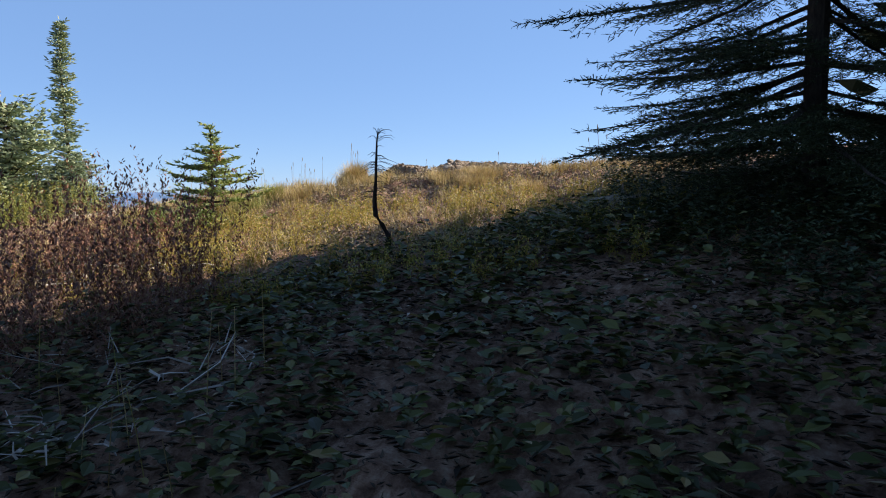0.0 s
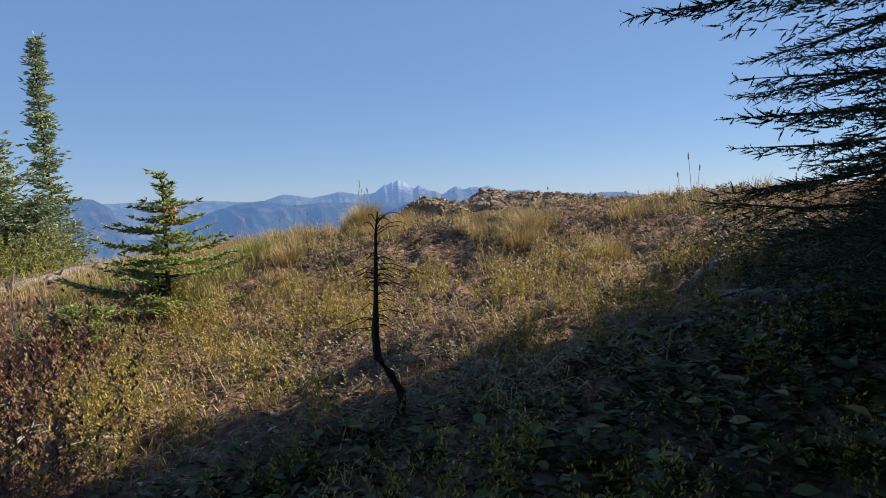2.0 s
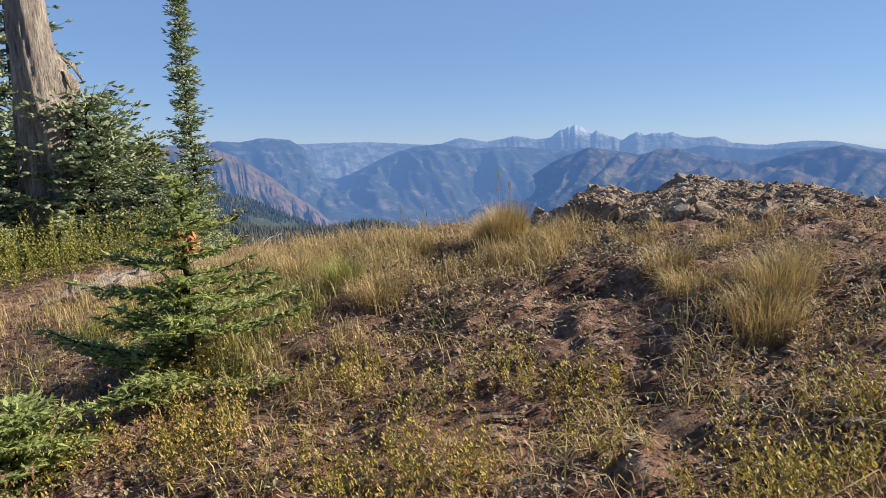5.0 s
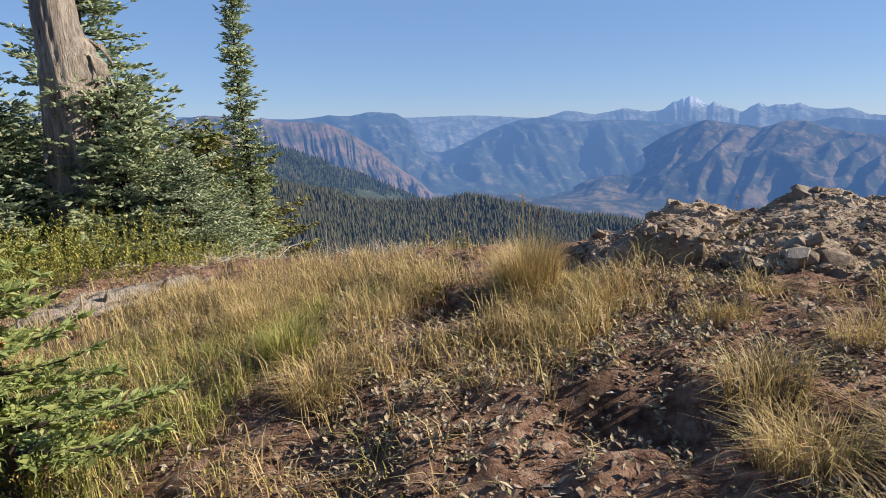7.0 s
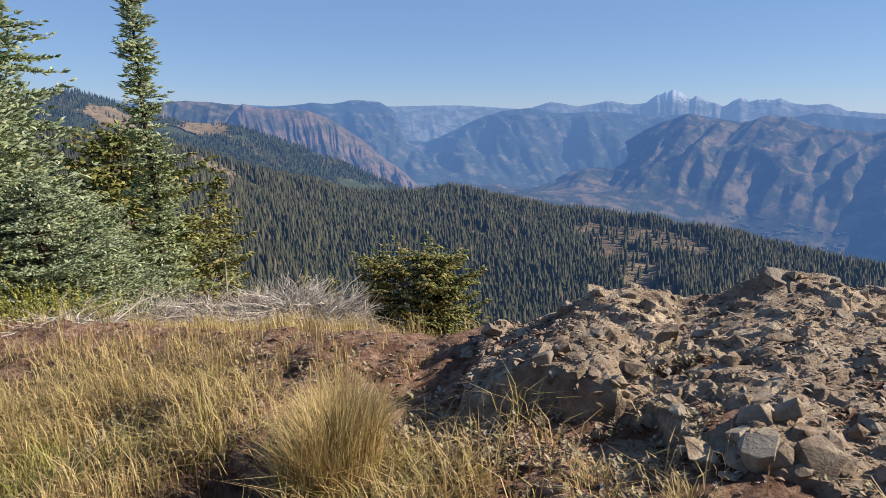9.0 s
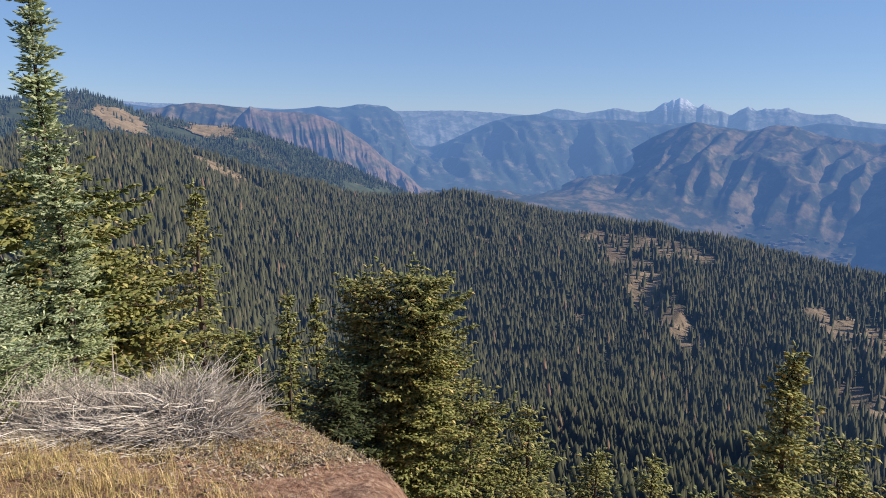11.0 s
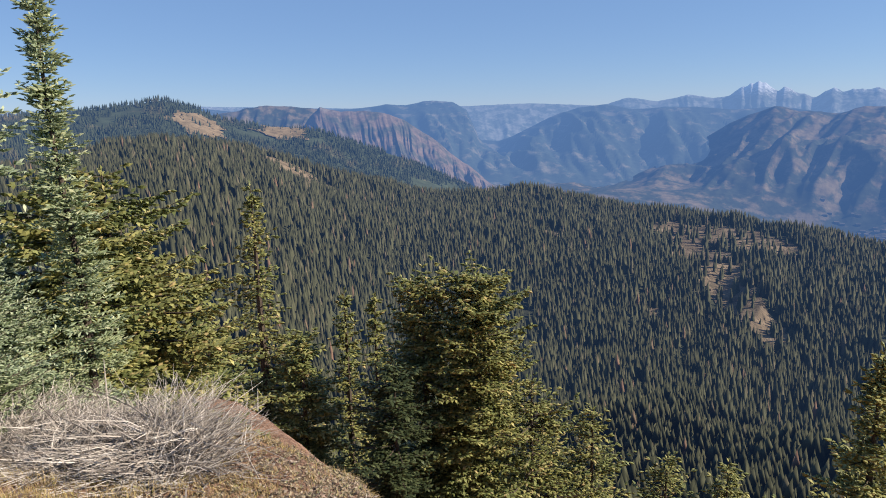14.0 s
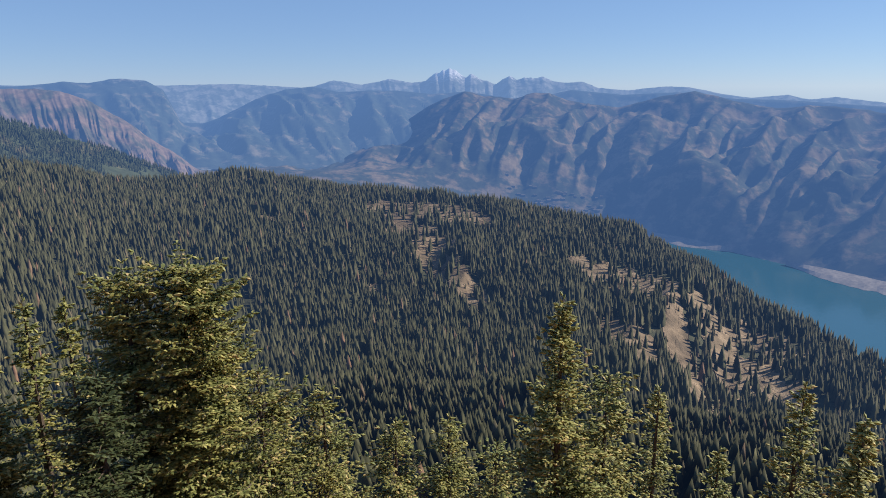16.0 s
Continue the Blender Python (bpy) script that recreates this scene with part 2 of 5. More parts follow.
# painted haze is paler blue in the two farthest ranges
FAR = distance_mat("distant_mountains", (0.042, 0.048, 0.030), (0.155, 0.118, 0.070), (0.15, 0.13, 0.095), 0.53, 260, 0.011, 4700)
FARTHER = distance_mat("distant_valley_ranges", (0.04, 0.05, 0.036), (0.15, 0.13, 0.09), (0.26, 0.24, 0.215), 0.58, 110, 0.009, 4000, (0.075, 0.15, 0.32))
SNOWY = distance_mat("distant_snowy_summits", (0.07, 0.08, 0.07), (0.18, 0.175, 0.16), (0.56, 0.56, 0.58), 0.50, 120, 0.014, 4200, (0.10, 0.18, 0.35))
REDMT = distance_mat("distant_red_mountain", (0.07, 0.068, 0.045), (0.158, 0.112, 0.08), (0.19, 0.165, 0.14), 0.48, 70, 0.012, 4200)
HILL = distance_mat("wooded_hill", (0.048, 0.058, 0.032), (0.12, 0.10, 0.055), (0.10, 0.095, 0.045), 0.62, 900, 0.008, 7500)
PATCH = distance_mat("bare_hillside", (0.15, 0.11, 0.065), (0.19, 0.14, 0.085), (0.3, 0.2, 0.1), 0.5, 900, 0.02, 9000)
lm, lnt, lb = material("lake_water", 0.12, 0.5)
lb.inputs["Base Color"].default_value = (0.016, 0.07, 0.095, 1)
bump(lnt, lb, noise_out(lnt, 0.05, 4), 0.15, 1.0)
# water takes an even share of the airlight glow, as haze
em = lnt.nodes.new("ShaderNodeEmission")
em.inputs[0].default_value = (*HAZE_GLOW, 1)
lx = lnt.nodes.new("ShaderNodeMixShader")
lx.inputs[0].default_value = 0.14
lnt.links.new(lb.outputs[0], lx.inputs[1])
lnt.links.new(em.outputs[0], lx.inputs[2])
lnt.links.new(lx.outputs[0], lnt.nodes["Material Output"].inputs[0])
LAKE = lm
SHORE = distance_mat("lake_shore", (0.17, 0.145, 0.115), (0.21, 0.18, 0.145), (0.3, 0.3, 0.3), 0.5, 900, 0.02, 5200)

# ---- mesh helpers ----
def mesh_object(name, verts, faces, mat, parent=None, smooth=False):
    me = bpy.data.meshes.new(name)
    me.from_pydata([tuple(v) for v in verts] if not isinstance(verts, np.ndarray) else verts.tolist(), [],
                   faces.tolist() if isinstance(faces, np.ndarray) else faces)
    me.materials.append(mat)
    if smooth:
        me.shade_smooth()
    ob = new(name, me)
    if parent is not None:
        ob.parent = parent
    return ob

def part(name, bm, mat, parent, label="", smooth=False):
    me = bpy.data.meshes.new(name)
    bm.to_mesh(me)
    bm.free()
    me.materials.append(mat)
    if smooth:
        me.shade_smooth()
    ob = new(name, me)
    ob.parent = parent
    if label:
        tagged(ob, label)
    return ob

def holder(name, loc, label, category, group="", rz=0.0, scale=1.0):
    ob = new(name)
    ob.empty_display_size = 0.2
    ob.matrix_basis = Matrix.LocRotScale(loc, Euler((0, 0, rz)), (scale,) * 3)
    return tagged(ob, label, category, group)

def sheet(xs, ys, f):
    X, Y = np.meshgrid(xs, ys)
    Z = f(X, Y)
    n, m = len(xs), len(ys)
    V = np.stack([X.ravel(), Y.ravel(), Z.ravel()], 1)
    i = np.arange(m - 1)[:, None] * n + np.arange(n - 1)[None, :]
    i = i.ravel()
    return V, np.stack([i, i + 1, i + n + 1, i + n], 1)

def tube(pts, radii, seg=6, wob=0.0, rng=None):
    """A tapered, closed tube along points."""
    pts = [Vector(p) for p in pts]
    verts, faces = [], []
    for k, (p, r) in enumerate(zip(pts, radii)):
        d = (pts[min(k + 1, len(pts) - 1)] - pts[max(k - 1, 0)]).normalized()
        a = d.orthogonal().normalized() if abs(d.z) < 0.9 else Vector((1, 0, 0)).cross(d).normalized()
        b = d.cross(a)
        for s in range(seg):
            t = 2 * math.pi * s / seg
            rr = r * (1 + (wob * (rng.random() - 0.5) if rng else 0))
            verts.append(p + (a * math.cos(t) + b * math.sin(t)) * rr)
    for k in range(len(pts) - 1):
        for s in range(seg):
            s2 = (s + 1) % seg
            faces.append((k * seg + s, k * seg + s2, (k + 1) * seg + s2, (k + 1) * seg + s))
    faces.append(tuple(range(seg))[::-1])
    faces.append(tuple((len(pts) - 1) * seg + s for s in range(seg)))
    return verts, faces

def merge(chunks):
    V, Fc, o = [], [], 0
    for v, f in chunks:
        V.extend(v)
        Fc.extend([tuple(i + o for i in q) for q in f])
        o += len(v)
    return V, Fc

def frames_of(D):
    """Two unit vectors square to each row of D."""
    up = np.where(np.abs(D[:, 2:3]) > 0.9, np.array([[1.0, 0, 0]]), np.array([[0, 0, 1.0]]))
    A = np.cross(D, up)
    A /= np.linalg.norm(A, axis=1, keepdims=True)
    return A, np.cross(A, D)

def spindles(P, D, L, W, fat=0.35, sides=3):
    """Small tapered sprays: from P along D, length L, half-width W."""
    n = len(P)
    A, B = frames_of(D)
    V = np.zeros((n, sides + 2, 3))
    V[:, 0] = P
    V[:, -1] = P + D * L[:, None]
    mid = P + D * (L * fat)[:, None]
    for k in range(sides):
        t = 2 * math.pi * k / sides + 0.5
        V[:, 1 + k] = mid + (A * math.cos(t) + B * math.sin(t)) * W[:, None]
    f = []
    for k in range(sides):
        k2 = (k + 1) % sides
        f += [(0, 1 + k2, 1 + k), (sides + 1, 1 + k, 1 + k2)]
    Fc = (np.arange(n)[:, None, None] * (sides + 2) + np.array(f)[None]).reshape(-1, 3)
    return V.reshape(-1, 3), Fc

def blades(P, D, L, W, bend):
    """Grass blades: base P, lean direction D (flat), length L, width W; bend: how far they arch over."""
    n = len(P)
    side = np.stack([-D[:, 1], D[:, 0], np.zeros(n)], 1)
    up = np.array([[0, 0, 1.0]])
    mid = P + up * (L * 0.55)[:, None] + D * (L * bend * 0.25)[:, None]
    tip = P + up * (L * (1 - 0.35 * bend))[:, None] + D * (L * bend * 0.9)[:, None]
    w = (W * 0.5)[:, None]
    V = np.stack([P - side * w, P + side * w, mid + side * w * 0.8, mid - side * w * 0.8, tip], 1)
    i = np.arange(n) * 5
    quads = np.stack([i, i + 1, i + 2, i + 3], 1)
    tris = np.stack([i + 3, i + 2, i + 4], 1)
    return V.reshape(-1, 3), quads.tolist() + tris.tolist()

def leaf_shapes(P, N, A, L, W):
    """Pointed oval leaves, folded along the midrib: centre base P, normal N, axis A."""
    B = np.cross(N, A)
    l, w = L[:, None], W[:, None]
    V = np.stack([P, P + A * l * 0.4 + B * w * 0.5 + N * w * 0.16, P + A * l * 0.75 + B * w * 0.36 + N * w * 0.1, P + A * l - N * w * 0.1,
                  P + A * l * 0.75 - B * w * 0.36 + N * w * 0.1, P + A * l * 0.4 - B * w * 0.5 + N * w * 0.16, P + A * l * 0.5], 1)
    i = np.arange(len(P)) * 7
    f = [(0, 1, 6), (1, 2, 6), (2, 3, 6), (3, 4, 6), (4, 5, 6), (5, 0, 6)]
    Fc = (i[:, None, None] + np.array(f)[None]).reshape(-1, 3)
    return V.reshape(-1, 3), Fc

def small_leaves(P, N, A, L, W):
    """Small folded leaves of two faces."""
    B = np.cross(N, A)
    l, w = L[:, None], W[:, None]
    V = np.stack([P, P + A * l * 0.5 + B * w * 0.5 + N * w * 0.15, P + A * l, P + A * l * 0.5 - B * w * 0.5 + N * w * 0.15], 1)
    i = np.arange(len(P)) * 4
    return V.reshape(-1, 3), np.concatenate([np.stack([i, i + 1, i + 2], 1), np.stack([i, i + 2, i + 3], 1)])

def unit(a):
    return a / np.maximum(np.linalg.norm(a, axis=-1, keepdims=True), 1e-9)

# ---- ground near the path ----
GY = ([-60, -12, -6, -1.6, 0.3, 1, 2.4, 4.4, 6.3, 7, 8.5, 9.5, 10.8, 12, 70], [-14, -2.0, -0.6, 0.48, 0.98, 1.12, 1.33, 1.68, 1.90, 1.98, 2.32, 2.43, 2.50, 2.55, 2.55])
DROP = ([12, 13, 14.3, 15.6, 17.1, 21, 28, 40, 70], [0, 0.35, 0.85, 1.35, 2.15, 4.4, 6.8, 14, 34])
BRINK = ([-60, -40, -21, -10.9, -7, -5, -3.4, -1, 2.5, 6, 12, 40, 60], [52, 40, 28, 21.1, 18, 16, 13.6, 13.5, 13.2, 11.8, 9, 0, -5])
OUTCROP = (-1.3, 11.9)

def ground_z(x, y, fine=True):
    x, y = np.asarray(x, float), np.asarray(y, float)
    z = np.interp(y, *GY) - np.interp(y, *DROP)
    dx = x + 1.5
    z = z + np.where(dx > 0, np.interp(y, [0, 7, 10, 12], [0.12, 0.105, 0.065, 0.03]) * np.minimum(dx, 8), 0.125 * np.maximum(dx, -25))
    over = np.maximum(y - np.interp(x, *BRINK), 0)
    z = z - 0.95 * over * over / (over + 0.8)
    # the rounded lip of the brink
    z = z + 0.6 * np.exp(-(((x + 7.3) / 1.5) ** 2 + ((y - 16.2) / 1.0) ** 2))
    # the rocky hump
    q = ((x - OUTCROP[0]) / 2.0) ** 2 + ((y - OUTCROP[1]) / 1.55) ** 2
    z = z + 0.10 * np.clip(1.25 - q, 0, 0.9) / 0.9
    if fine:
        z = z + 0.10 * (fbm(x * 0.9, y * 0.9, 3, 5) - 0.5) + 0.15 * (fbm(x * 2.6, y * 2.6, 3, 9) - 0.5) + 0.075 * (vnoise(x * 7, y * 7, 2) - 0.5) + 0.034 * (vnoise(x * 15, y * 15, 3) - 0.5)
        z = z - 0.26 * np.exp(-(((x + 3.0) / 0.42) ** 2 + ((y - 11.35) / 0.42) ** 2))
        z = z - 0.12 * np.exp(-(((x + 2.65) / 0.34) ** 2 + ((y - 10.85) / 0.2) ** 2))
        z = z - 0.44 * np.exp(-(((x + 3.42) / 0.32) ** 2 + ((y - 9.95) / 0.24) ** 2) ** 2)
        z = z - 0.16 * np.exp(-(((x + 1.8) / 0.26) ** 2 + ((y - 10.72) / 0.2) ** 2))
        z = z - 0.17 * np.exp(-(((x + 1.95) / 0.36) ** 2 + ((y - 8.6) / 0.17) ** 2) ** 2)
        z = z - 0.15 * np.exp(-(((x + 1.15) / 0.3) ** 2 + ((y - 8.62) / 0.16) ** 2) ** 2)
    return z

xs = np.concatenate([np.linspace(-60, -16, 30, endpoint=False), np.linspace(-16, -9, 40, endpoint=False), np.linspace(-9, -5, 55, endpoint=False), np.linspace(-5, 1.6, 160, endpoint=False), np.linspace(1.6, 4, 30, endpoint=False), np.linspace(4, 60, 50)])
ys = np.concatenate([np.linspace(-60, -4, 40, endpoint=False), np.linspace(-4, 3, 80, endpoint=False), np.linspace(3, 11.5, 200, endpoint=False), np.linspace(11.5, 15, 40, endpoint=False), np.linspace(15, 25, 60, endpoint=False), np.linspace(25, 60, 30)])
V, Fq = sheet(xs, ys, ground_z)
ground = tagged(mesh_object("ground", V, Fq, SOIL, smooth=True), "dry reddish-brown soil of a mountain summit", "ground", kind="structure")

def gz(x, y):
    return float(ground_z(x, y))

# ---- the land beyond, as rings of hillside round the lookout ----
EYE = np.array([-1.0, 11.0, 4.5])
def polar(az_deg, r):
    a = np.radians(az_deg)
    return EYE[0] - np.sin(a) * r, EYE[1] + np.cos(a) * r

def table(pairs):
    p = sorted(pairs)
    return [q[0] for q in p], [q[1] for q in p]

RIDGE_A = table([(80, -4), (66, -3.3), (61.3, -2.7), (57.2, -2.0), (53.8, -1.6), (49.8, -2.0), (45.7, -2.9), (42, -4.4), (39, -5.3), (33.6, -6.4), (30, -6.8), (23.8, -6.5), (17.9, -7.5),
                 (11.2, -8.5), (3.3, -9.2), (-3.5, -10.3), (-9.6, -11.2), (-15.2, -14.1), (-19.7, -16.7), (-23.9, -18.2), (-28.5, -19.4), (-45, -24), (-60, -28)])
RIDGE_A_R = table([(80, 900), (54, 1000), (40, 1100), (24, 1150), (3, 1080), (-10, 1000), (-20, 860), (-29, 760), (-60, 600)])

def mid_z(az, r):
    rc = np.interp(az, *RIDGE_A_R)
    zc = rc * np.tan(np.radians(np.interp(az, *RIDGE_A) - 0.75))
    k = np.clip((az - 30) / 25, 0, 1)                # the left side comes down from a nearer spur
    z300 = -165 + 35 * k
    z460, z620 = -222 + 85 * k, -238 + 150 * k
    az, r = np.broadcast_arrays(az, r)
    out = zc - 420 + 0 * r
    pts_r = [np.full(az.shape, v) for v in (40.0, 150.0, 300.0, 460.0, 620.0)] + [0.82 * rc, rc + 0 * r, rc * 1.15, rc * 1.6, rc * 2.2]
    pts_z = [-46 + 0 * r, -112 + 0 * r, z300 + 0 * r, z460 + 0 * r, np.minimum(z620, zc - 8), np.minimum(z620, zc) * 0.38 + zc * 0.62, zc, zc - 45, zc - 230, zc - 420]
    for k2 in range(len(pts_r) - 1):
        t = (r - pts_r[k2]) / np.maximum(pts_r[k2 + 1] - pts_r[k2], 1e-6)
        sel = (t >= 0) & (t <= 1)
        s = t * t * (3 - 2 * t) * 0.5 + t * 0.5
        out = np.where(sel, pts_z[k2] * (1 - s) + pts_z[k2 + 1] * s, out)
    amp = np.clip((r - 150) / 300, 0, 1) * (1 - 0.8 * np.exp(-((r - rc) / 120) ** 2))
    return EYE[2] + out + amp * 44 * (ridged(az * 0.11 + r * 0.0012, r * 0.0022, 4, 31) - 0.55)

def ring(name, az0, az1, naz, rs, zf, mat, label, category):
    A, R = np.meshgrid(np.linspace(az0, az1, naz), rs)
    X, Y = polar(A, R)
    Z = zf(A, R)
    V = np.stack([X.ravel(), Y.ravel(), Z.ravel()], 1)
    i = (np.arange(len(rs) - 1)[:, None] * naz + np.arange(naz - 1)[None, :]).ravel()
    return tagged(mesh_object(name, V, np.stack([i, i + 1, i + naz + 1, i + naz], 1), mat, smooth=True), label, category, kind="structure")

ring("ground_hillside", 80, -60, 281, np.concatenate([np.linspace(40, 400, 30, endpoint=False), np.linspace(400, 2000, 100)]), mid_z, SLOPE, "brown forest floor of the ridge below the summit", "hillside")

def crest(tab, az, ):
    return np.tan(np.radians(np.interp(az, *tab)))

RIDGE_B = table([(85, -0.5), (75, 0.1), (68, 0.3), (60, 0.7), (57, 1.1), (53.8, 1.5), (51.5, 0.9), (49.3, -0.2), (45.7, -0.9), (41.9, -1.2), (39, -2.2), (34, -4.0), (29.4, -6.1), (25, -9), (20, -13)])
def hill_z(az, r):
    zc = 1900 * crest(RIDGE_B, az)
    t = np.clip((r - 1200) / 700, 0, 1)
    low = -230 + np.clip((az - 40) * 6, -60, 120)
    z = np.where(r <= 1900, low * (1 - t) + zc * t, zc - (r - 1900) * 0.45)
    return EYE[2] + z - 8 + (28 * (1 - t) + 5) * (ridged(az * 0.16, r * 0.002, 4, 77) - 0.6)
ring("backdrop_wooded_hill", 85, 20, 261, np.linspace(1200, 2300, 60), hill_z, HILL, "wooded rounded hill with a bare tan clearing", "hill")

def spread(az0, az1, n_mid, lo=-34, hi=66):
    """Bearings, close together where the walk looks and wide apart beyond."""
    return np.unique(np.concatenate([np.linspace(min(az0, az1), max(az0, az1), 30), np.linspace(max(min(az0, az1), lo), min(max(az0, az1), hi), n_mid)]))[::-1]

def land(name, azs, rs, zf, mat, label, category):
    A, R = np.meshgrid(azs, rs)
    X, Y = polar(A, R)
    V = np.stack([X.ravel(), Y.ravel(), zf(A, R).ravel()], 1)
    n = len(azs)
    i = (np.arange(len(rs) - 1)[:, None] * n + np.arange(n - 1)[None, :]).ravel()
    return tagged(mesh_object(name, V, np.stack([i, i + 1, i + n + 1, i + n], 1), mat, smooth=True), label, category, kind="structure")

# dark wooded ridge behind the hill
BEHIND = table([(85, 0.2), (60, 0.1), (54, 0.3), (49.9, 0.0), (47.4, 0.45), (45.8, 0.69), (43.5, 0.45), (41.6, 0.2), (39, -0.9), (36, -2.6), (30, -6.5)])
def behind_z(az, r):
    zc = 3000 * crest(BEHIND, az)
    t = np.clip((r - 2350) / 650, 0, 1)
    fold = ridged(az * 0.5 + 0.0016 * r, r * 0.0011, 5, 61) - 0.55
    z = np.where(r <= 3000, -360 * (1 - t) + zc * t, zc - (r - 3000) * 0.6)
    return EYE[2] + z + fold * (150 * np.sin(t * math.pi) + 14)
land("backdrop_wooded_ridge", spread(85, 30, 300), np.linspace(2350, 3300, 60), behind_z, FAR, "blue-green wooded ridge in the distance", "mountain")

RED = table([(46, -6), (44, -2.8), (42.6, -0.5), (41.6, 0.5), (41.0, 0.3), (39.9, 0.05), (38, 0.1), (36.3, -0.13), (34.6, -0.8), (33.2, -1.74), (31.8, -2.7), (30.4, -3.9), (28.6, -5.2), (27, -6.6), (22, -9)])
def red_z(az, r):
    zc = 2750 * crest(RED, az)
    t = np.clip((r - 2250) / 500, 0, 1)
    z = np.where(r <= 2750, -330 * (1 - t) + zc * t, zc - (r - 2750) * 0.6)
    X, Y = polar(az, r)
    u = az * 0.95 - 0.0032 * r + 0.5 * fbm(X / 90, Y / 90, 2, 4)
    gully = 0.75 * ridged(u, r * 0.0009, 4, 41) + 0.25 * ridged(X / 90, Y / 90, 4, 43)
    return EYE[2] + z + (np.sin(t * math.pi) * 105 + 12) * (gully - 0.6)
land("backdrop_red_mountain", spread(46, 22, 520), np.linspace(2250, 3000, 80), red_z, REDMT, "reddish fluted mountain face in the distance", "mountain")

# the broad range across the valley, and a lower dark hill in front of it
RANGE_M = table([(36, -8), (30, -7.0), (22.7, -6.6), (18.9, -6.4), (15.5, -5.6), (11.6, -3.5), (9.8, -2.4), (8.3, -1.5), (6.9, -0.9), (6.0, -0.55), (5.3, -0.35), (4.5, -0.5), (3.6, -0.8), (0.9, -0.95), (-0.6, -0.6), (-1.8, -0.5), (-3.2, -1.0), (-4.4, -1.35), (-7.4, -1.6), (-9, -1.2),
                 (-10.6, -0.75), (-13.2, -0.35), (-14.6, -0.6), (-16.2, -1.1), (-19.1, -1.6), (-23, -1.4), (-26, -1.8), (-40, -1.7), (-60, -1.6)])
FRONT_HILL = table([(36, -20), (-4, -16), (-7.4, -11), (-9, -8.9), (-10.6, -7.2), (-12.4, -6.0), (-14.2, -5.7), (-16, -6.2), (-18.3, -7.4), (-20.5, -8.0), (-24, -7.0), (-30, -6.6), (-60, -6)])
FLOOR = table([(85, -6), (29, -6.4), (16, -6.9), (11, -7.4), (3.8, -9.0), (-3.5, -10.6), (-8, -12.2), (-12, -14), (-60, -20)])
SHORE_R = table([(85, 2600), (0, 2700), (-10, 2640), (-16.4, 2470), (-22.2, 2310), (-28, 2200), (-60, 1900)])
LAKE_Z = -560.0
def broad_z(az, r):
    rs_ = np.interp(az, *SHORE_R)
    zs = np.maximum(rs_ * crest(FLOOR, az), LAKE_Z)
    zc, zf = 3600 * crest(RANGE_M, az), 2950 * crest(FRONT_HILL, az)
    t = np.clip((r - rs_) / (3600 - rs_), 0, 1)
    X, Y = polar(az, r)
    warp = 0.9 * fbm(X / 420, Y / 420, 3, 3)
    u = az * 0.27 + (r - 2500) * 0.0016 + warp
    spur = ridged(u, r * 0.0010 + warp, 3, 12) - 0.56
    gully = ridged(X / 260 + warp, Y / 260 + warp, 5, 55) - 0.55
    z = zs + (zc - zs) * t ** 0.92 + np.sin(np.clip(t, 0, 1) * math.pi) ** 0.7 * (215 * spur + 85 * gully) * (1 - 0.7 * np.clip((az - 8) / 6, 0, 1)) * np.clip(t * 3.5, 0, 1)
    z = z + (10 * gully + 14 * spur) * (t > 0.9)
    z = np.where(r > 3600, zc - (r - 3600) * 0.7, z)
    tf = np.clip((r - rs_) / np.maximum(2950 - rs_, 1), 0, 1)
    hill = zs + (zf - zs) * np.sin(tf * math.pi / 2) + (60 * spur + 30 * gully) * np.clip(tf * 2, 0, 1)
    hill = np.where(r > 2950, zf - (r - 2950) * 0.9, hill)
    z = np.maximum(z, hill)
    return EYE[2] + np.where(r < rs_, zs - (rs_ - r) * 0.2, z)
land("backdrop_mountains", spread(36, -60, 640), np.concatenate([np.linspace(1700, 2150, 6, endpoint=False), np.linspace(2150, 3900, 100)]), broad_z, FAR, "hazy blue mountain range with brown sunlit spurs", "mountains")

RANGE_E = table([(85, 0.0), (60, 0.3), (51, 0.5), (48.4, 0.2), (39, 0.2), (36, 0.5), (34.5, 0.42), (32.8, 0.72), (30.5, 0.62), (29.3, -0.1), (28.2, -2.6), (26.6, -2.7), (25.4, -2.3), (22.5, -0.9), (20.1, -0.1), (17.8, 0.15), (15.8, -0.3), (11, -0.2), (8, -0.5), (4.9, -0.3), (1.5, -0.9),
                 (-1.3, -0.7), (-3.6, -0.2), (-7.7, -0.6), (-12, -0.4), (-16.2, -0.9), (-20, -1.0), (-26, -1.4), (-35, -1.6), (-60, -1.5)])
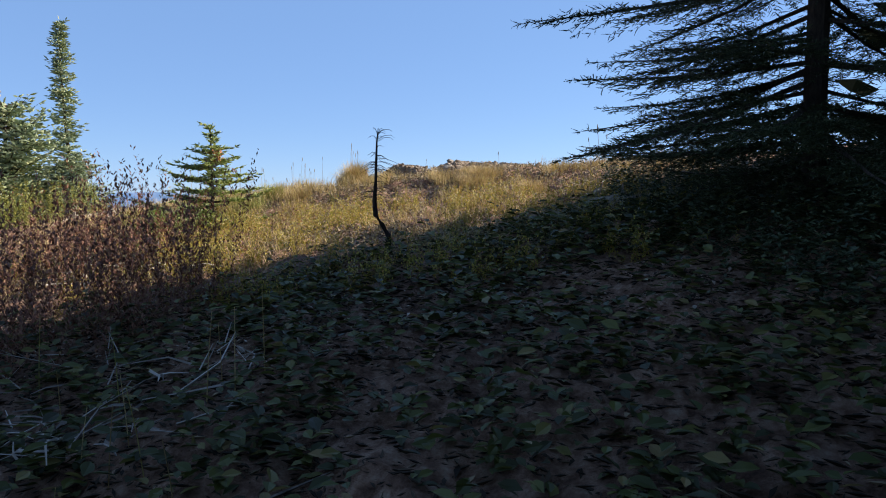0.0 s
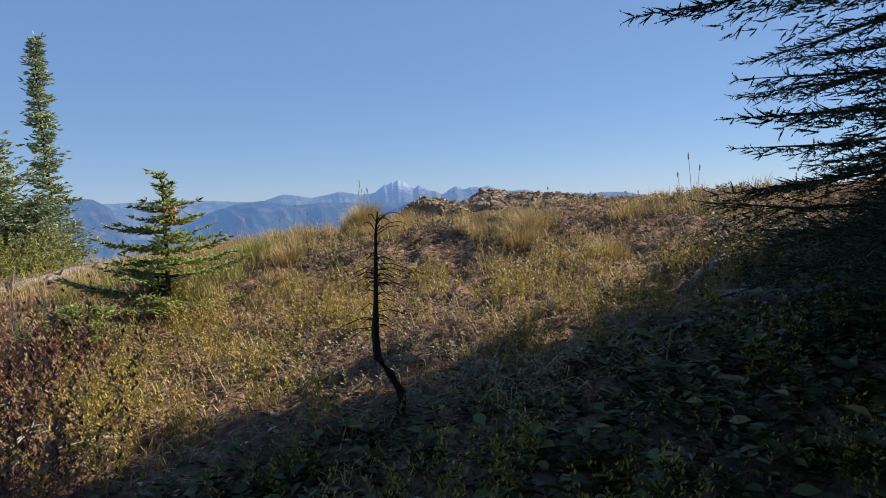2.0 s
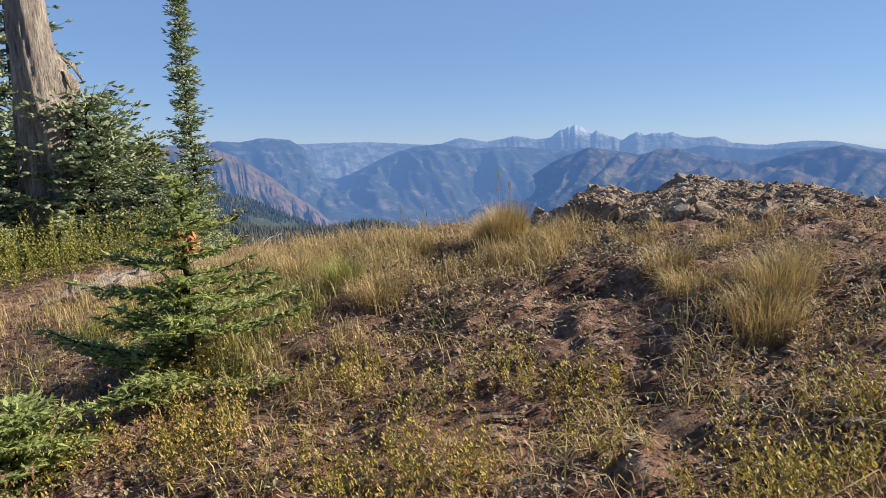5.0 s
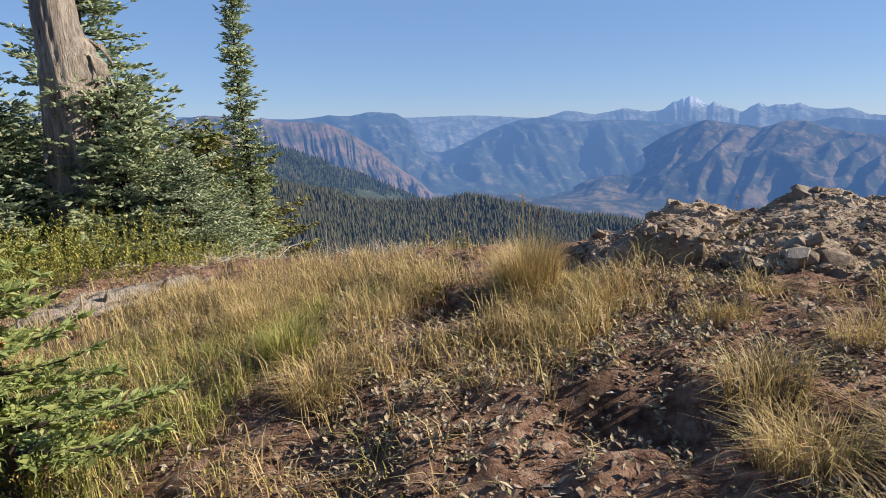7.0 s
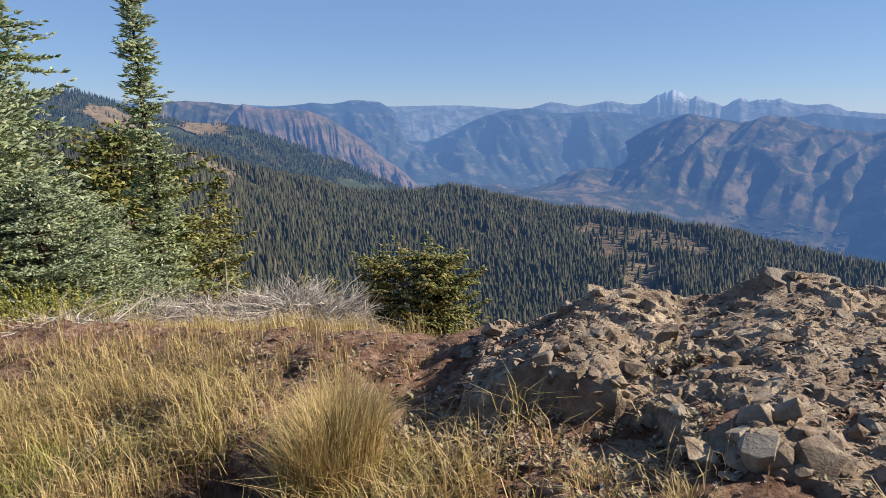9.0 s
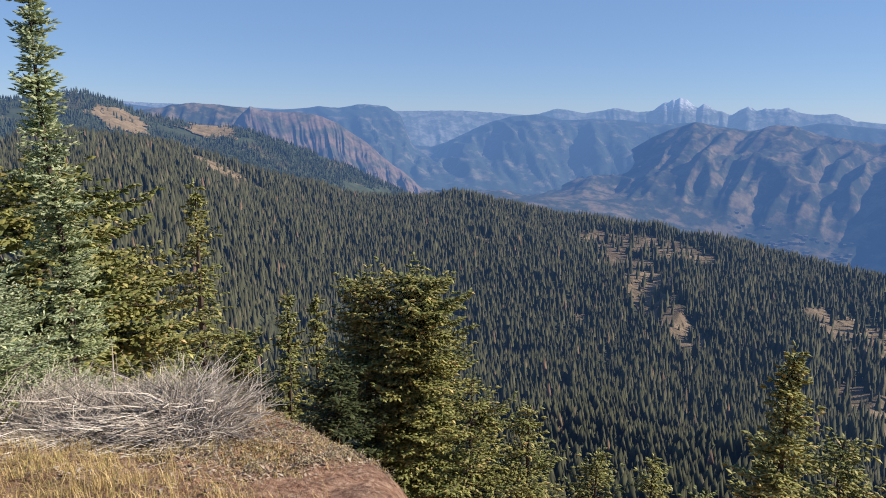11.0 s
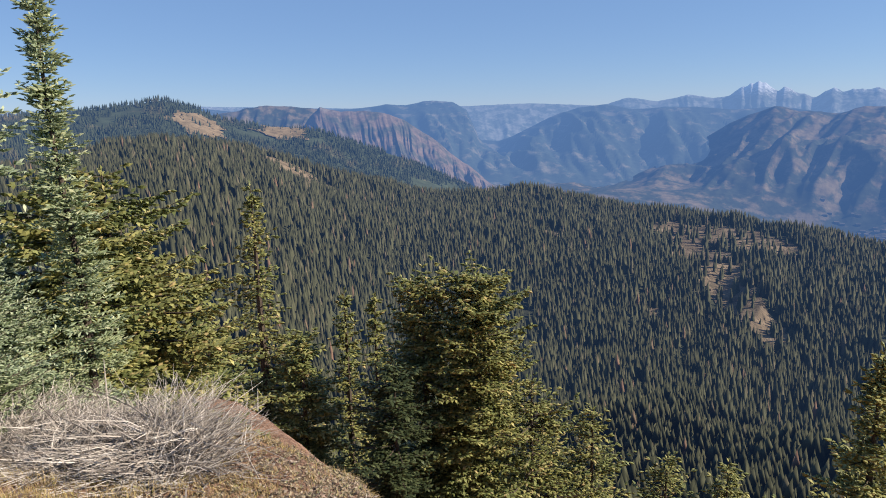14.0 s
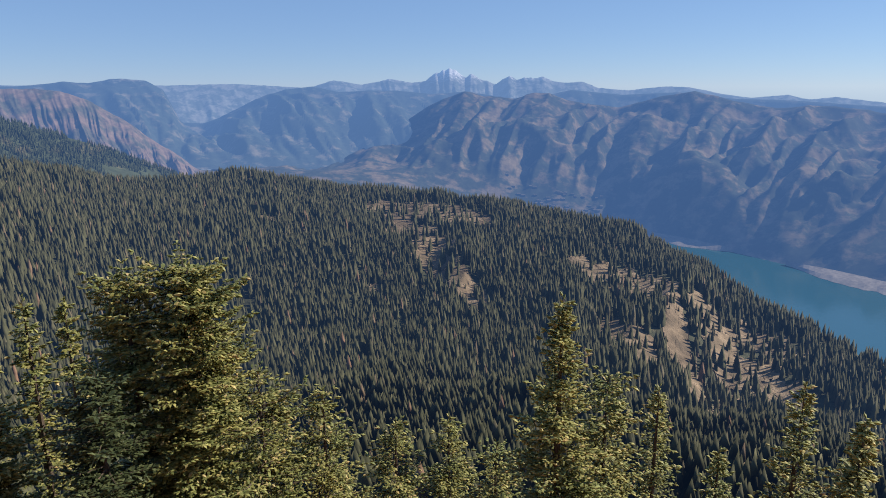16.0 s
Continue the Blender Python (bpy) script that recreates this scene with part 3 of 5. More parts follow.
RANGE_F = table([(85, 0.3), (51, 0.7), (39, 0.3), (28.8, 0.3), (24.6, 0.4), (22, 0.3), (18.2, 0.05), (16.1, 0.7), (13.8, 0.3), (11.5, 0.8), (9.6, 0.45), (8.5, 0.6), (8.0, 1.0), (7.6, 1.32), (7.35, 1.28), (7.05, 1.52), (6.8, 1.44), (6.5, 1.66), (6.25, 1.5), (6.0, 1.5), (5.6, 1.12), (5.1, 0.82), (4.75, 1.14),
                 (4.5, 1.08), (3.9, 0.75), (2.6, 0.35), (2.0, 0.75), (1.4, 1.0), (0.9, 0.7), (0.2, 0.9), (-0.5, 0.78), (-1.2, 0.92), (-2.0, 0.6), (-3.1, 0.4), (-4.4, 0.5), (-5.8, 0.0), (-8, -0.2), (-11.1, 0.1), (-12.8, 0.0), (-15.3, -0.5), (-17.3, -0.8),
                 (-19.8, -0.55), (-21.2, -0.9), (-22.9, -0.7), (-26, -1.1), (-40, -1.2), (-60, -1.2)])
def valley_z(az, r):
    zc = 4150 * crest(RANGE_E, az)
    zs = 3000 * crest(FLOOR, az) * 0.98
    t = np.clip((r - 3000) / 1150, 0, 1)
    X, Y = polar(az, r)
    u = az * 0.3 - (r - 3000) * 0.0016 + 0.8 * fbm(X / 500, Y / 500, 3, 8)
    fold = ridged(u, r * 0.0009 + 0.5 * u, 4, 23) - 0.56
    z = zs + (zc - zs) * t ** 1.05 + fold * (240 * np.sin(t * math.pi) + 16 * (t > 0.9))
    return EYE[2] + np.where(r > 4150, zc - (r - 4150) * 0.7, z)
land("backdrop_valley_ranges", spread(85, -60, 560), np.linspace(3000, 4450, 64), valley_z, FARTHER, "hazy wooded ranges round the head of the valley", "mountains")
def snowy_z(az, r):
    zc = 4800 * crest(RANGE_F, az)
    t = np.clip((r - 3950) / 850, 0, 1)
    X, Y = polar(az, r)
    jag = ridged(az * 1.15 - 0.0018 * r + 0.6 * fbm(X / 120, Y / 120, 2, 2), r * 0.0016, 6, 71) - 0.55
    z = -330 * (1 - t) + zc * t + jag * ((26 + 44 * np.exp(-((az - 4) / 9.0) ** 2)) * np.sin(t * math.pi) + (6 + 6 * np.exp(-((az - 3) / 6.0) ** 2)) * t)
    return EYE[2] + np.where(r > 4800, zc - (r - 4800) * 0.9, z)
land("backdrop_snowy_range", spread(85, -60, 1200), np.linspace(3950, 4950, 44), snowy_z, SNOWY, "pale jagged snow-streaked summits on the skyline", "mountains")

A, R = np.meshgrid(np.linspace(-6, -60, 60), np.linspace(1000, 2720, 12))
X, Y = polar(A, R)
V = np.stack([X.ravel(), Y.ravel(), np.full(X.size, EYE[2] + LAKE_Z + 1.5)], 1)
i = (np.arange(11)[:, None] * 60 + np.arange(59)[None, :]).ravel()
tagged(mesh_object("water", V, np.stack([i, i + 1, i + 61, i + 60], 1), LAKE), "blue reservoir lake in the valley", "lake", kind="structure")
# drawn-down sandy banks along the far shore
def bank(az0, az1, width, n=30):
    a = np.linspace(az0, az1, n)
    rs_ = np.interp(a, *SHORE_R)
    w = width * np.sin(np.linspace(0.05, math.pi - 0.05, n)) * (0.6 + 0.8 * fbm(a * 1.3, a * 0, 3, 8))
    pv, off = [], ((-1.4, 2), (-0.7, 9), (0.3, 16), (0.6, 10))
    for k, dz in off:
        X, Y = polar(a, rs_ + k * w)
        pv.append(np.stack([X, Y, np.full(n, EYE[2] + LAKE_Z + dz)], 1))
    V = np.concatenate(pv)
    i = (np.arange(3)[:, None] * n + np.arange(n - 1)[None, :]).ravel()
    return tagged(mesh_object("shore", V, np.stack([i, i + 1, i + n + 1, i + n], 1), SHORE), "pale sandy bank of the drawn-down lake", "shore", kind="structure")
bank(-8.5, -16.8, 50)
bank(-21.0, -33, 60)

# ---- forest on the ridges ----
rng = np.random.default_rng(7)
NEAR_CROWN = ((0.04, 1.0), (0.36, 0.55), (0.34, 0.80), (0.64, 0.34), (0.62, 0.52))
FAR_CROWN = ((0.04, 1.0), (0.5, 0.58))
def conifer_cloud(az, r, zf, h0, h1, sides, crown, keep):
    """Many conifers in one mesh; each is one closed crown of ragged rings up to a pointed top."""
    ok = keep(az, r)
    az, r = az[ok], r[ok]
    x, y = polar(az, r)
    z = zf(az, r)
    m, n = len(az), len(crown)
    h = (h0 + (h1 - h0) * rng.random(m) ** 1.2) * (0.75 + 0.5 * vnoise(x * 0.02, y * 0.02, 4))
    w = h * (0.14 + 0.07 * rng.random(m))
    ph = rng.random(m) * 6
    V = np.zeros((m, n * sides + 1, 3))
    for k, (t, wf) in enumerate(crown):
        for q in range(sides):
            a = ph + 2 * math.pi * q / sides + 0.4 * k
            wk = w * wf * (0.72 + 0.56 * rng.random(m))
            V[:, k * sides + q] = np.stack([x + np.cos(a) * wk, y + np.sin(a) * wk, z + h * (t + 0.05 * (rng.random(m) - 0.5))], 1)
    V[:, -1] = np.stack([x + 0.02 * h * rng.standard_normal(m), y, z + h], 1)
    f = []
    for k in range(n - 1):
        for q in range(sides):
            q2 = (q + 1) % sides
            a, b, c, d = k * sides + q, k * sides + q2, (k + 1) * sides + q2, (k + 1) * sides + q
            f += [(a, b, c), (a, c, d)]
    f += [((n - 1) * sides + q, (n - 1) * sides + (q + 1) % sides, n * sides) for q in range(sides)]
    return V.reshape(-1, 3), (np.arange(m)[:, None, None] * (n * sides + 1) + np.array(f)[None]).reshape(-1, 3)

# open places on the ridge: bearing, distance, half-widths, share of trees left
BARE = [(12.1, 1023, 2.1, 46, 0.5), (10, 1035, 2.6, 42, 0.4), (8.2, 1028, 2.9, 55, 0.35), (6, 1010, 2.9, 55, 0.4), (3.8, 985, 2.1, 47, 0.5), (10.6, 930, 2.0, 58, 0.35), (8.8, 905, 2.1, 65, 0.3), (7.1, 884, 2.1, 65, 0.35), (8.1, 821, 1.6, 52, 0.35), (6.6, 775, 1.6, 55, 0.35), (5.1, 727, 1.3, 55, 0.4),
        (3.8, 690, 1.2, 42, 0.5), (13.1, 734, 0.7, 18, 0.1), (22.5, 927, 1.2, 16, 0.2), (-6.3, 802, 2.1, 47, 0.45), (-8.9, 805, 2.1, 55, 0.4), (-11.6, 771, 2.3, 60, 0.4), (-10.3, 597, 2.6, 68, 0.5), (-8, 620, 1.8, 52, 0.55), (-13.2, 662, 1.0, 72, 0.04), (-14.2, 627, 0.9, 78, 0.03), (-15.3, 580, 0.9, 72, 0.05),
        (-17.4, 695, 2.6, 78, 0.35), (-19.6, 652, 2.6, 78, 0.4), (-17.9, 517, 2.6, 65, 0.4), (-15.4, 766, 1.6, 39, 0.3), (-20.9, 760, 2.6, 52, 0.4), (-23, 600, 3.2, 78, 0.4), (44.0, 1010, 3.1, 55, 0.2), (41.5, 985, 1.6, 32, 0.3)]
def forest_keep(az, r):
    p = np.where((az < -3) & (fbm(az * 0.5, r * 0.02, 3, 91) > 0.5), 0.62, 0.97)
    for a, rr, wa, wr, left in BARE:
        q = ((az - a) / wa) ** 2 + ((r - rr) / wr) ** 2
        p = np.where(q < 1.2, np.minimum(p, 0.25 * left + 0.35 * q ** 3), p)
    p = p * np.where(fbm(az * 0.9, r * 0.03, 2, 19) > 0.72, 0.3, 1)
    return (rng.random(len(az)) < p) & (r < 1.05 * np.interp(az, *RIDGE_A_R))
for lo, hi, n, sides, crown in ((150, 450, 12500, 5, NEAR_CROWN), (450, 1250, 72000, 4, FAR_CROWN)):
    az, r = rng.uniform(-33, 70, n), np.sqrt(rng.uniform(lo ** 2, hi ** 2, n))
    V, Ff = conifer_cloud(az, r, mid_z, 9, 21, sides, crown, forest_keep)
    tagged(mesh_object("forest", V, Ff, FOREST, smooth=True), "dense dark green conifer forest on the ridge", "forest", kind="stuff")
def hill_keep(az, r):
    q = ((az - 51.2) / 2.0) ** 2 + ((r - 1735) / 85) ** 2
    q2 = ((az - 44.5) / 1.6) ** 2 + ((r - 1850) / 50) ** 2
    return (rng.random(len(az)) < np.where((q < 1) | (q2 < 1), 0.06, 0.9)) & (fbm(az * 0.5, r * 0.01, 2, 70) < 0.66)
az, r = rng.uniform(26, 75, 22000), rng.uniform(1300, 1960, 22000)
V, Ff = conifer_cloud(az, r, hill_z, 8, 15, 4, FAR_CROWN, hill_keep)
tagged(mesh_object("forest", V, Ff, HILL), "dark conifers on the far wooded hill", "forest", kind="stuff")
# the pale roofs of a village on the valley floor
vq = np.random.default_rng(33)
ch = []
for a0, r0 in zip(vq.normal(-3.5, 2.6, 70), vq.normal(2740, 60, 70)):
    X, Y = polar(a0, r0)
    z0 = float(broad_z(np.array([a0]), np.array([r0]))[0])
    l, w, h = vq.uniform(5, 9), vq.uniform(3, 5), vq.uniform(3, 4.5)
    ch.append(([(X - l, Y - w, z0 - 3), (X + l, Y - w, z0 - 3), (X + l, Y + w, z0 - 3), (X - l, Y + w, z0 - 3), (X - l, Y - w, z0 + h), (X + l, Y - w, z0 + h), (X + l, Y + w, z0 + h), (X - l, Y + w, z0 + h), (X - l, Y, z0 + h + 3), (X + l, Y, z0 + h + 3)],
               [(0, 1, 5, 4), (1, 2, 6, 9, 5), (2, 3, 7, 6), (3, 0, 4, 8, 7), (4, 5, 9, 8), (6, 7, 8, 9)]))
V, Ff = merge(ch)
tagged(mesh_object("distant_houses", V, Ff, SHORE), "pale houses of a village on the valley floor", "houses", kind="stuff")
# open tan ground between the trees of the ridge
for a0, r0, wa, wr, left in BARE:
    u, v = np.meshgrid(np.linspace(-1, 1, 21), np.linspace(-1, 1, 21))
    edge = 0.35 + 1.2 * fbm(u * 3 + a0, v * 3, 3, 6)
    A, R = a0 + u * wa * edge * np.sqrt(1 - v * v / 2) + v * wa * 0.5, r0 + v * wr * edge * np.sqrt(1 - u * u / 2)
    X, Y = polar(A, R)
    V = np.stack([X.ravel(), Y.ravel(), (mid_z(A, R) + 1.0).ravel()], 1)
    i = (np.arange(20)[:, None] * 21 + np.arange(20)[None, :]).ravel()
    tagged(mesh_object("ground_clearing", V, np.stack([i, i + 1, i + 22, i + 21], 1), TAN, smooth=True), "open tan ground between scattered trees", "clearing", kind="structure")
# the tan clearings on the hill
for a0, r0, wa, wr in ((51.2, 1735, 2.1, 90), (44.5, 1850, 1.9, 55)):
    u, v = np.meshgrid(np.linspace(-1, 1, 25), np.linspace(-1, 1, 25))
    edge = 0.25 + 1.5 * fbm(u * 2.3 + 3, v * 2.3 + a0, 3, 6)
    A, R = a0 + u * wa * edge * np.sqrt(1 - v * v / 2), r0 + v * wr * edge * np.sqrt(1 - u * u / 2)
    X, Y = polar(A, R)
    V = np.stack([X.ravel(), Y.ravel(), (hill_z(A, R) + 3.5).ravel()], 1)
    i = (np.arange(24)[:, None] * 25 + np.arange(24)[None, :]).ravel()
    tagged(mesh_object("ground_clearing", V, np.stack([i, i + 1, i + 26, i + 25], 1), PATCH, smooth=True), "bare tan clearing on the wooded hill", "clearing", kind="structure")

# ---- conifers near by ----
def conifer_parts(seed, h, r0, top_r=0.04, bare=0.04, whorl=0.28, per=5, droop=0.15, lift=0.25, spray=0.13, step=0.11, taper=0.85, twig_w=0.16, limb=0.018, fine=False, curve=None, belly=0.0, side=1.0, stem=None, lush=False, ragged=0.6, boughs=(), needle=(5, 0.032, 0.004), hang=0.0, dense_to=99.0):
    """A conifer from the ground up at the origin: wood (trunk and limbs) and crown (sprays of needles)."""
    g = np.random.default_rng(seed)
    lean = curve if curve else (lambda t: (0.0, 0.0))
    tr = stem or 0.018 * h + 0.02
    pts = [Vector((lean(t)[0], lean(t)[1], t * h)) for t in np.linspace(-0.02, 1, 9)]
    chunks = [tube(pts, [tr * (1 - t) ** 0.8 + 0.006 for t in np.linspace(0, 0.99, 9)], 7)]
    P, D, L = [], [], []
    z = bare * h
    while z < h * 0.985:
        t = z / h
        reach = r0 * ((1 - t) ** taper) * (1 - belly * max(0, 0.35 - t) / 0.35) + top_r
        placed = [(a, ln, zb) for zb, a, ln in boughs if z <= zb < z + whorl * 0.7]
        for k in range(per + len(placed)):
            a = g.random() * 2 * math.pi
            ln = reach * (ragged + (1.15 - ragged) * g.random())
            if k >= per:
                a, ln = placed[k - per][:2]
            out = np.array([math.cos(a), math.sin(a), 0.0])
            tan = np.array([-math.sin(a), math.cos(a), 0.0])
            z0 = z + whorl * (g.random() - 0.5)
            x0, y0 = lean(min(1, z0 / h))
            o = np.array([x0, y0, z0])
            dr = droop * (0.6 + 0.8 * g.random()) * (1 - 1.1 * t)
            up = lift * (0.5 + g.random())
            if k >= per:
                o[2], dr, up = placed[k - per][2], 0.09 + 0.08 * g.random(), 0.02 + 0.08 * g.random()
            def at(s):
                return o + out * ln * s + np.array([0, 0, ln * (-dr * s * 1.6 + up * s * s)])
            if ln > 0.25:
                q = [Vector(at(s)) for s in (0, 0.35, 0.7, 1.0)]
                chunks.append(tube(q, [limb * ln + 0.004, limb * ln * 0.7 + 0.003, limb * ln * 0.35 + 0.003, 0.002], 3))
            n = max(3, int(ln / (step if z < dense_to else 3 * step)))
            for s in np.linspace(0.14 if ln > 0.5 else 0.0, 1.0, n):
                p = at(s)
                sub = (0.42 * ln * (1 - s) + spray * 0.9) * side
                for sg in (-1, 1):
                    d = unit(out * (0.55 + 0.5 * g.random()) + sg * tan * (0.5 + 0.6 * g.random()) + np.array([0, 0, 0.30 * g.random() - 0.05 - hang * g.random()]))
                    m = max(1, int(sub / (spray * 0.62)))
                    for j in range(m):
                        pj = p + d * (sub * j / m) + np.array([0, 0, -0.05 * sub * (j / m) ** 2])
                        for e in ((-1, 1) if fine or lush else ((-1, 1)[(j + (sg > 0)) % 2],)):
                            dd = unit(d + e * np.cross(d, [0, 0, 1.0]) * (0.35 + 0.5 * g.random()) + np.array([0, 0, 0.35 * g.random() - 0.05]) + 0.25 * g.standard_normal(3))
                            P.append(pj)
                            D.append(dd)
                            L.append(spray * (0.65 + 0.7 * g.random()))
        z += whorl * (0.75 + 0.5 * g.random()) * (1 - 0.45 * t)
    # leader
    for j in range(10):
        s = 0.9 + 0.1 * j / 9
        x0, y0 = lean(s)
        a = g.random() * 6.28
        P.append(np.array([x0, y0, h * s]))
        D.append(unit(np.array([math.cos(a) * 0.5, math.sin(a) * 0.5, 0.9])))
        L.append(spray)
    P, D, L = np.array(P), np.array(D), np.array(L)
    V, Fc = spindles(P, D, L, L * twig_w, 0.4) if fine else spindles(P, D, L, L * twig_w, 0.55, 3)
    if fine:
        # needles standing out from each spray
        k = needle[0]
        s = np.tile(np.linspace(0.1, 0.95, k), len(P))
        PP, DD, LL = np.repeat(P, k, 0), np.repeat(D, k, 0), np.repeat(L, k)
        q = unit(np.cross(DD, g.standard_normal((len(PP), 3))))
        base = PP + DD * (s * LL)[:, None]
        tip = base + (q * 0.75 + DD * 0.65) * needle[1]
        wd = np.cross(q, DD) * needle[2]
        V2 = np.stack([base - wd, base + wd, tip], 1).reshape(-1, 3)
        F2 = np.arange(len(V2)).reshape(-1, 3) + len(V)
        V, Fc = np.concatenate([V, V2]), np.concatenate([Fc, F2])
    return merge(chunks), (V, Fc)

def fir(name, loc, label, wood_mat, needle_mat, group="", rz=0.0, category="tree", **kw):
    ob = holder(name, loc, label, category, group, rz)
    wood, crown = conifer_parts(**kw)
    mesh_object("trunk", wood[0], wood[1], wood_mat, ob)
    mesh_object("crown", crown[0], crown[1], needle_mat, ob)
    return ob

# the big fir in shade beside the path, its backlit darkness put into the colour
big = fir("fir_tree", (1.9, 4.35, gz(1.9, 4.35) - 0.05), "tall fir with long drooping boughs beside the path, coloured dark as backlit", BARK, FIR_SHADED, "shade trees",
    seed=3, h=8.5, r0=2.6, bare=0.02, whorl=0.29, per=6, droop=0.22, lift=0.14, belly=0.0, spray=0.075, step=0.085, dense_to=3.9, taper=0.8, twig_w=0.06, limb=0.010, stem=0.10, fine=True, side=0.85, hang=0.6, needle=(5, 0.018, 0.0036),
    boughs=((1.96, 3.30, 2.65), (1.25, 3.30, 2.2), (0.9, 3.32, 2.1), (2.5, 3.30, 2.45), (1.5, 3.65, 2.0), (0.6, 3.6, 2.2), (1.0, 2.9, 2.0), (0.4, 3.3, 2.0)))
# its neighbours out of view, placed to shade the start of the path
mate = fir("fir_tree", (5.2, 1.6, gz(5.2, 1.6) - 0.05), "tall dark-coloured fir set out of view to shade the start of the path", BARK, FIR_SHADED, "shade trees",
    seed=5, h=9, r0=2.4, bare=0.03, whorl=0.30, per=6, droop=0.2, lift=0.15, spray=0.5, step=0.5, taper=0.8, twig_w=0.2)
# the last five stand behind the start, added only to block sky light
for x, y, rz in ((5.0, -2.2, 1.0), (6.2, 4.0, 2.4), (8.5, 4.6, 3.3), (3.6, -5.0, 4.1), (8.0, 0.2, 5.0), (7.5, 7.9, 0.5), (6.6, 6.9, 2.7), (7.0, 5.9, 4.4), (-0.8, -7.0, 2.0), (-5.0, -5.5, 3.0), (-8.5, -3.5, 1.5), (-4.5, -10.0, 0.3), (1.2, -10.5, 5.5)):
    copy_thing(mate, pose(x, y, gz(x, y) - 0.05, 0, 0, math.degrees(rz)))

# slender spire
def sway(t):
    return (0.10 * math.sin(t * 5.0), 0.05 * math.sin(t * 7))
fir("spire_fir", (-12.1, 17.3, gz(-12.1, 17.3)), "slender grey-green spire fir with ragged tufted branches", BARK, FIR_BLUE,
    seed=11, h=7.05 - gz(-12.1, 17.3), r0=0.68, top_r=0.1, stem=0.075, bare=0.02, whorl=0.24, per=8, droop=0.22, lift=0.3, spray=0.14, step=0.11, taper=0.75, twig_w=0.13, lush=True, ragged=0.2, curve=sway)
# big fir behind the snag
fir("fir_tree", (-17.7, 17.6, gz(-17.7, 17.6)), "large grey-green fir with layered boughs behind the snag", BARK, FIR_BLUE,
    seed=12, h=13, r0=2.6, bare=0.02, whorl=0.36, per=6, droop=0.3, lift=0.28, spray=0.21, step=0.27, taper=0.7, twig_w=0.16, lush=True)
# low dense firs round the snag
clump = fir("low_fir", (-11.4, 13.6, gz(-11.4, 13.6)), "low dense grey-green fir clump round the dead snag", BARK, FIR_BLUE, "low firs",
    seed=13, h=3.5, r0=1.9, top_r=0.2, bare=0.0, whorl=0.2, per=7, droop=0.16, lift=0.34, spray=0.15, step=0.22, taper=0.5, twig_w=0.16, lush=True)
for x, y, rz, s in ((-13.2, 12.2, 40, 0.9), (-10.6, 14.7, 130, 0.6), (-12.9, 14.6, 200, 0.95), (-14.8, 13.0, 300, 1.0), (-12.0, 15.8, 75, 0.65), (-13.6, 16.2, 20, 0.9), (-9.9, 13.5, 250, 0.58), (-16.5, 14.6, 100, 1.1), (-14.3, 15.2, 220, 1.2)):
    c = copy_thing(clump, pose(x, y, gz(x, y), 0, 0, rz))
    c.scale = (s, s, s)
# small open fir on the slope, with one rust-coloured shoot
small = fir("fir_sapling", (-4.52, 7.5, gz(-4.52, 7.5)), "small live fir sapling with open tiers and one rusty shoot", BARK, FIR,
    seed=21, h=3.05 - gz(-4.52, 7.5), r0=0.82, top_r=0.03, bare=0.04, whorl=0.24, per=7, droop=0.0, lift=0.16, spray=0.075, step=0.06, side=0.7, ragged=0.7, stem=0.022, taper=0.9, twig_w=0.16, limb=0.02, fine=True)
g = np.random.default_rng(2)
P = np.array([0.12, -0.1, 0.95]) + g.standard_normal((60, 3)) * 0.035
V, Fc = spindles(P, unit(g.standard_normal((60, 3)) + [0, 0, 0.5]), np.full(60, 0.07), np.full(60, 0.012))
tagged(mesh_object("dead_shoot", V, Fc, RUST, small), "rust-coloured dead shoot")
fir("fir_sapling", (-4.75, 6.35, gz(-4.75, 6.35)), "knee-high spreading fir seedling in dry grass", BARK, FIR,
    seed=22, h=0.38, r0=0.42, top_r=0.05, bare=0.0, whorl=0.07, per=6, droop=0.0, lift=0.2, spray=0.07, step=0.06, taper=0.5, twig_w=0.16, fine=True)

# firs and hemlocks on the drop below the brink
def on_slope(az, r):
    x, y = polar(az, r)
    return float(x), float(y)
def slope_tree(az, r, top_el, seed, label, mat=HEMLOCK, width=2.6, height=None, name="conifer", **kw):
    x, y = on_slope(az, r)
    top = EYE[2] + r * math.tan(radians(top_el))
    base = max(gz(x, y) if max(abs(x), y) < 59 else -60, top - (height or 16)) - 0.3
    p = dict(seed=seed, h=top - base, r0=width * 1.3, bare=0.02, whorl=0.72, per=6, droop=0.38, lift=0.3, spray=0.36, step=0.33, taper=0.75, twig_w=0.22, ragged=0.4, lush=r < 38, side=0.9, hang=0.45)
    p.update(kw)
    return fir(name, (x, y, base), label, BARK, mat, "brink trees", **p)
slope_tree(60.5, 15.5, -3.6, 55, "yellow-green hemlock beside the low firs", HEMLOCK, 2.7, height=5.5, taper=0.6, spray=0.2, step=0.17, whorl=0.45)
slope_tree(56.5, 23, -9.0, 56, "yellow-green hemlock at the brink", HEMLOCK, 2.9, height=8, taper=0.5, spray=0.22, step=0.19, whorl=0.55)
slope_tree(47.4, 40, -5.6, 31, "tall narrow yellow-green conifer below the brink", width=3.0, taper=0.85)
slope_tree(28.4, 36, -14.0, 32, "broad bushy conifer with a flat crown", width=1.9, taper=0.16, top_r=0.9, per=9, whorl=0.6, ragged=0.25)
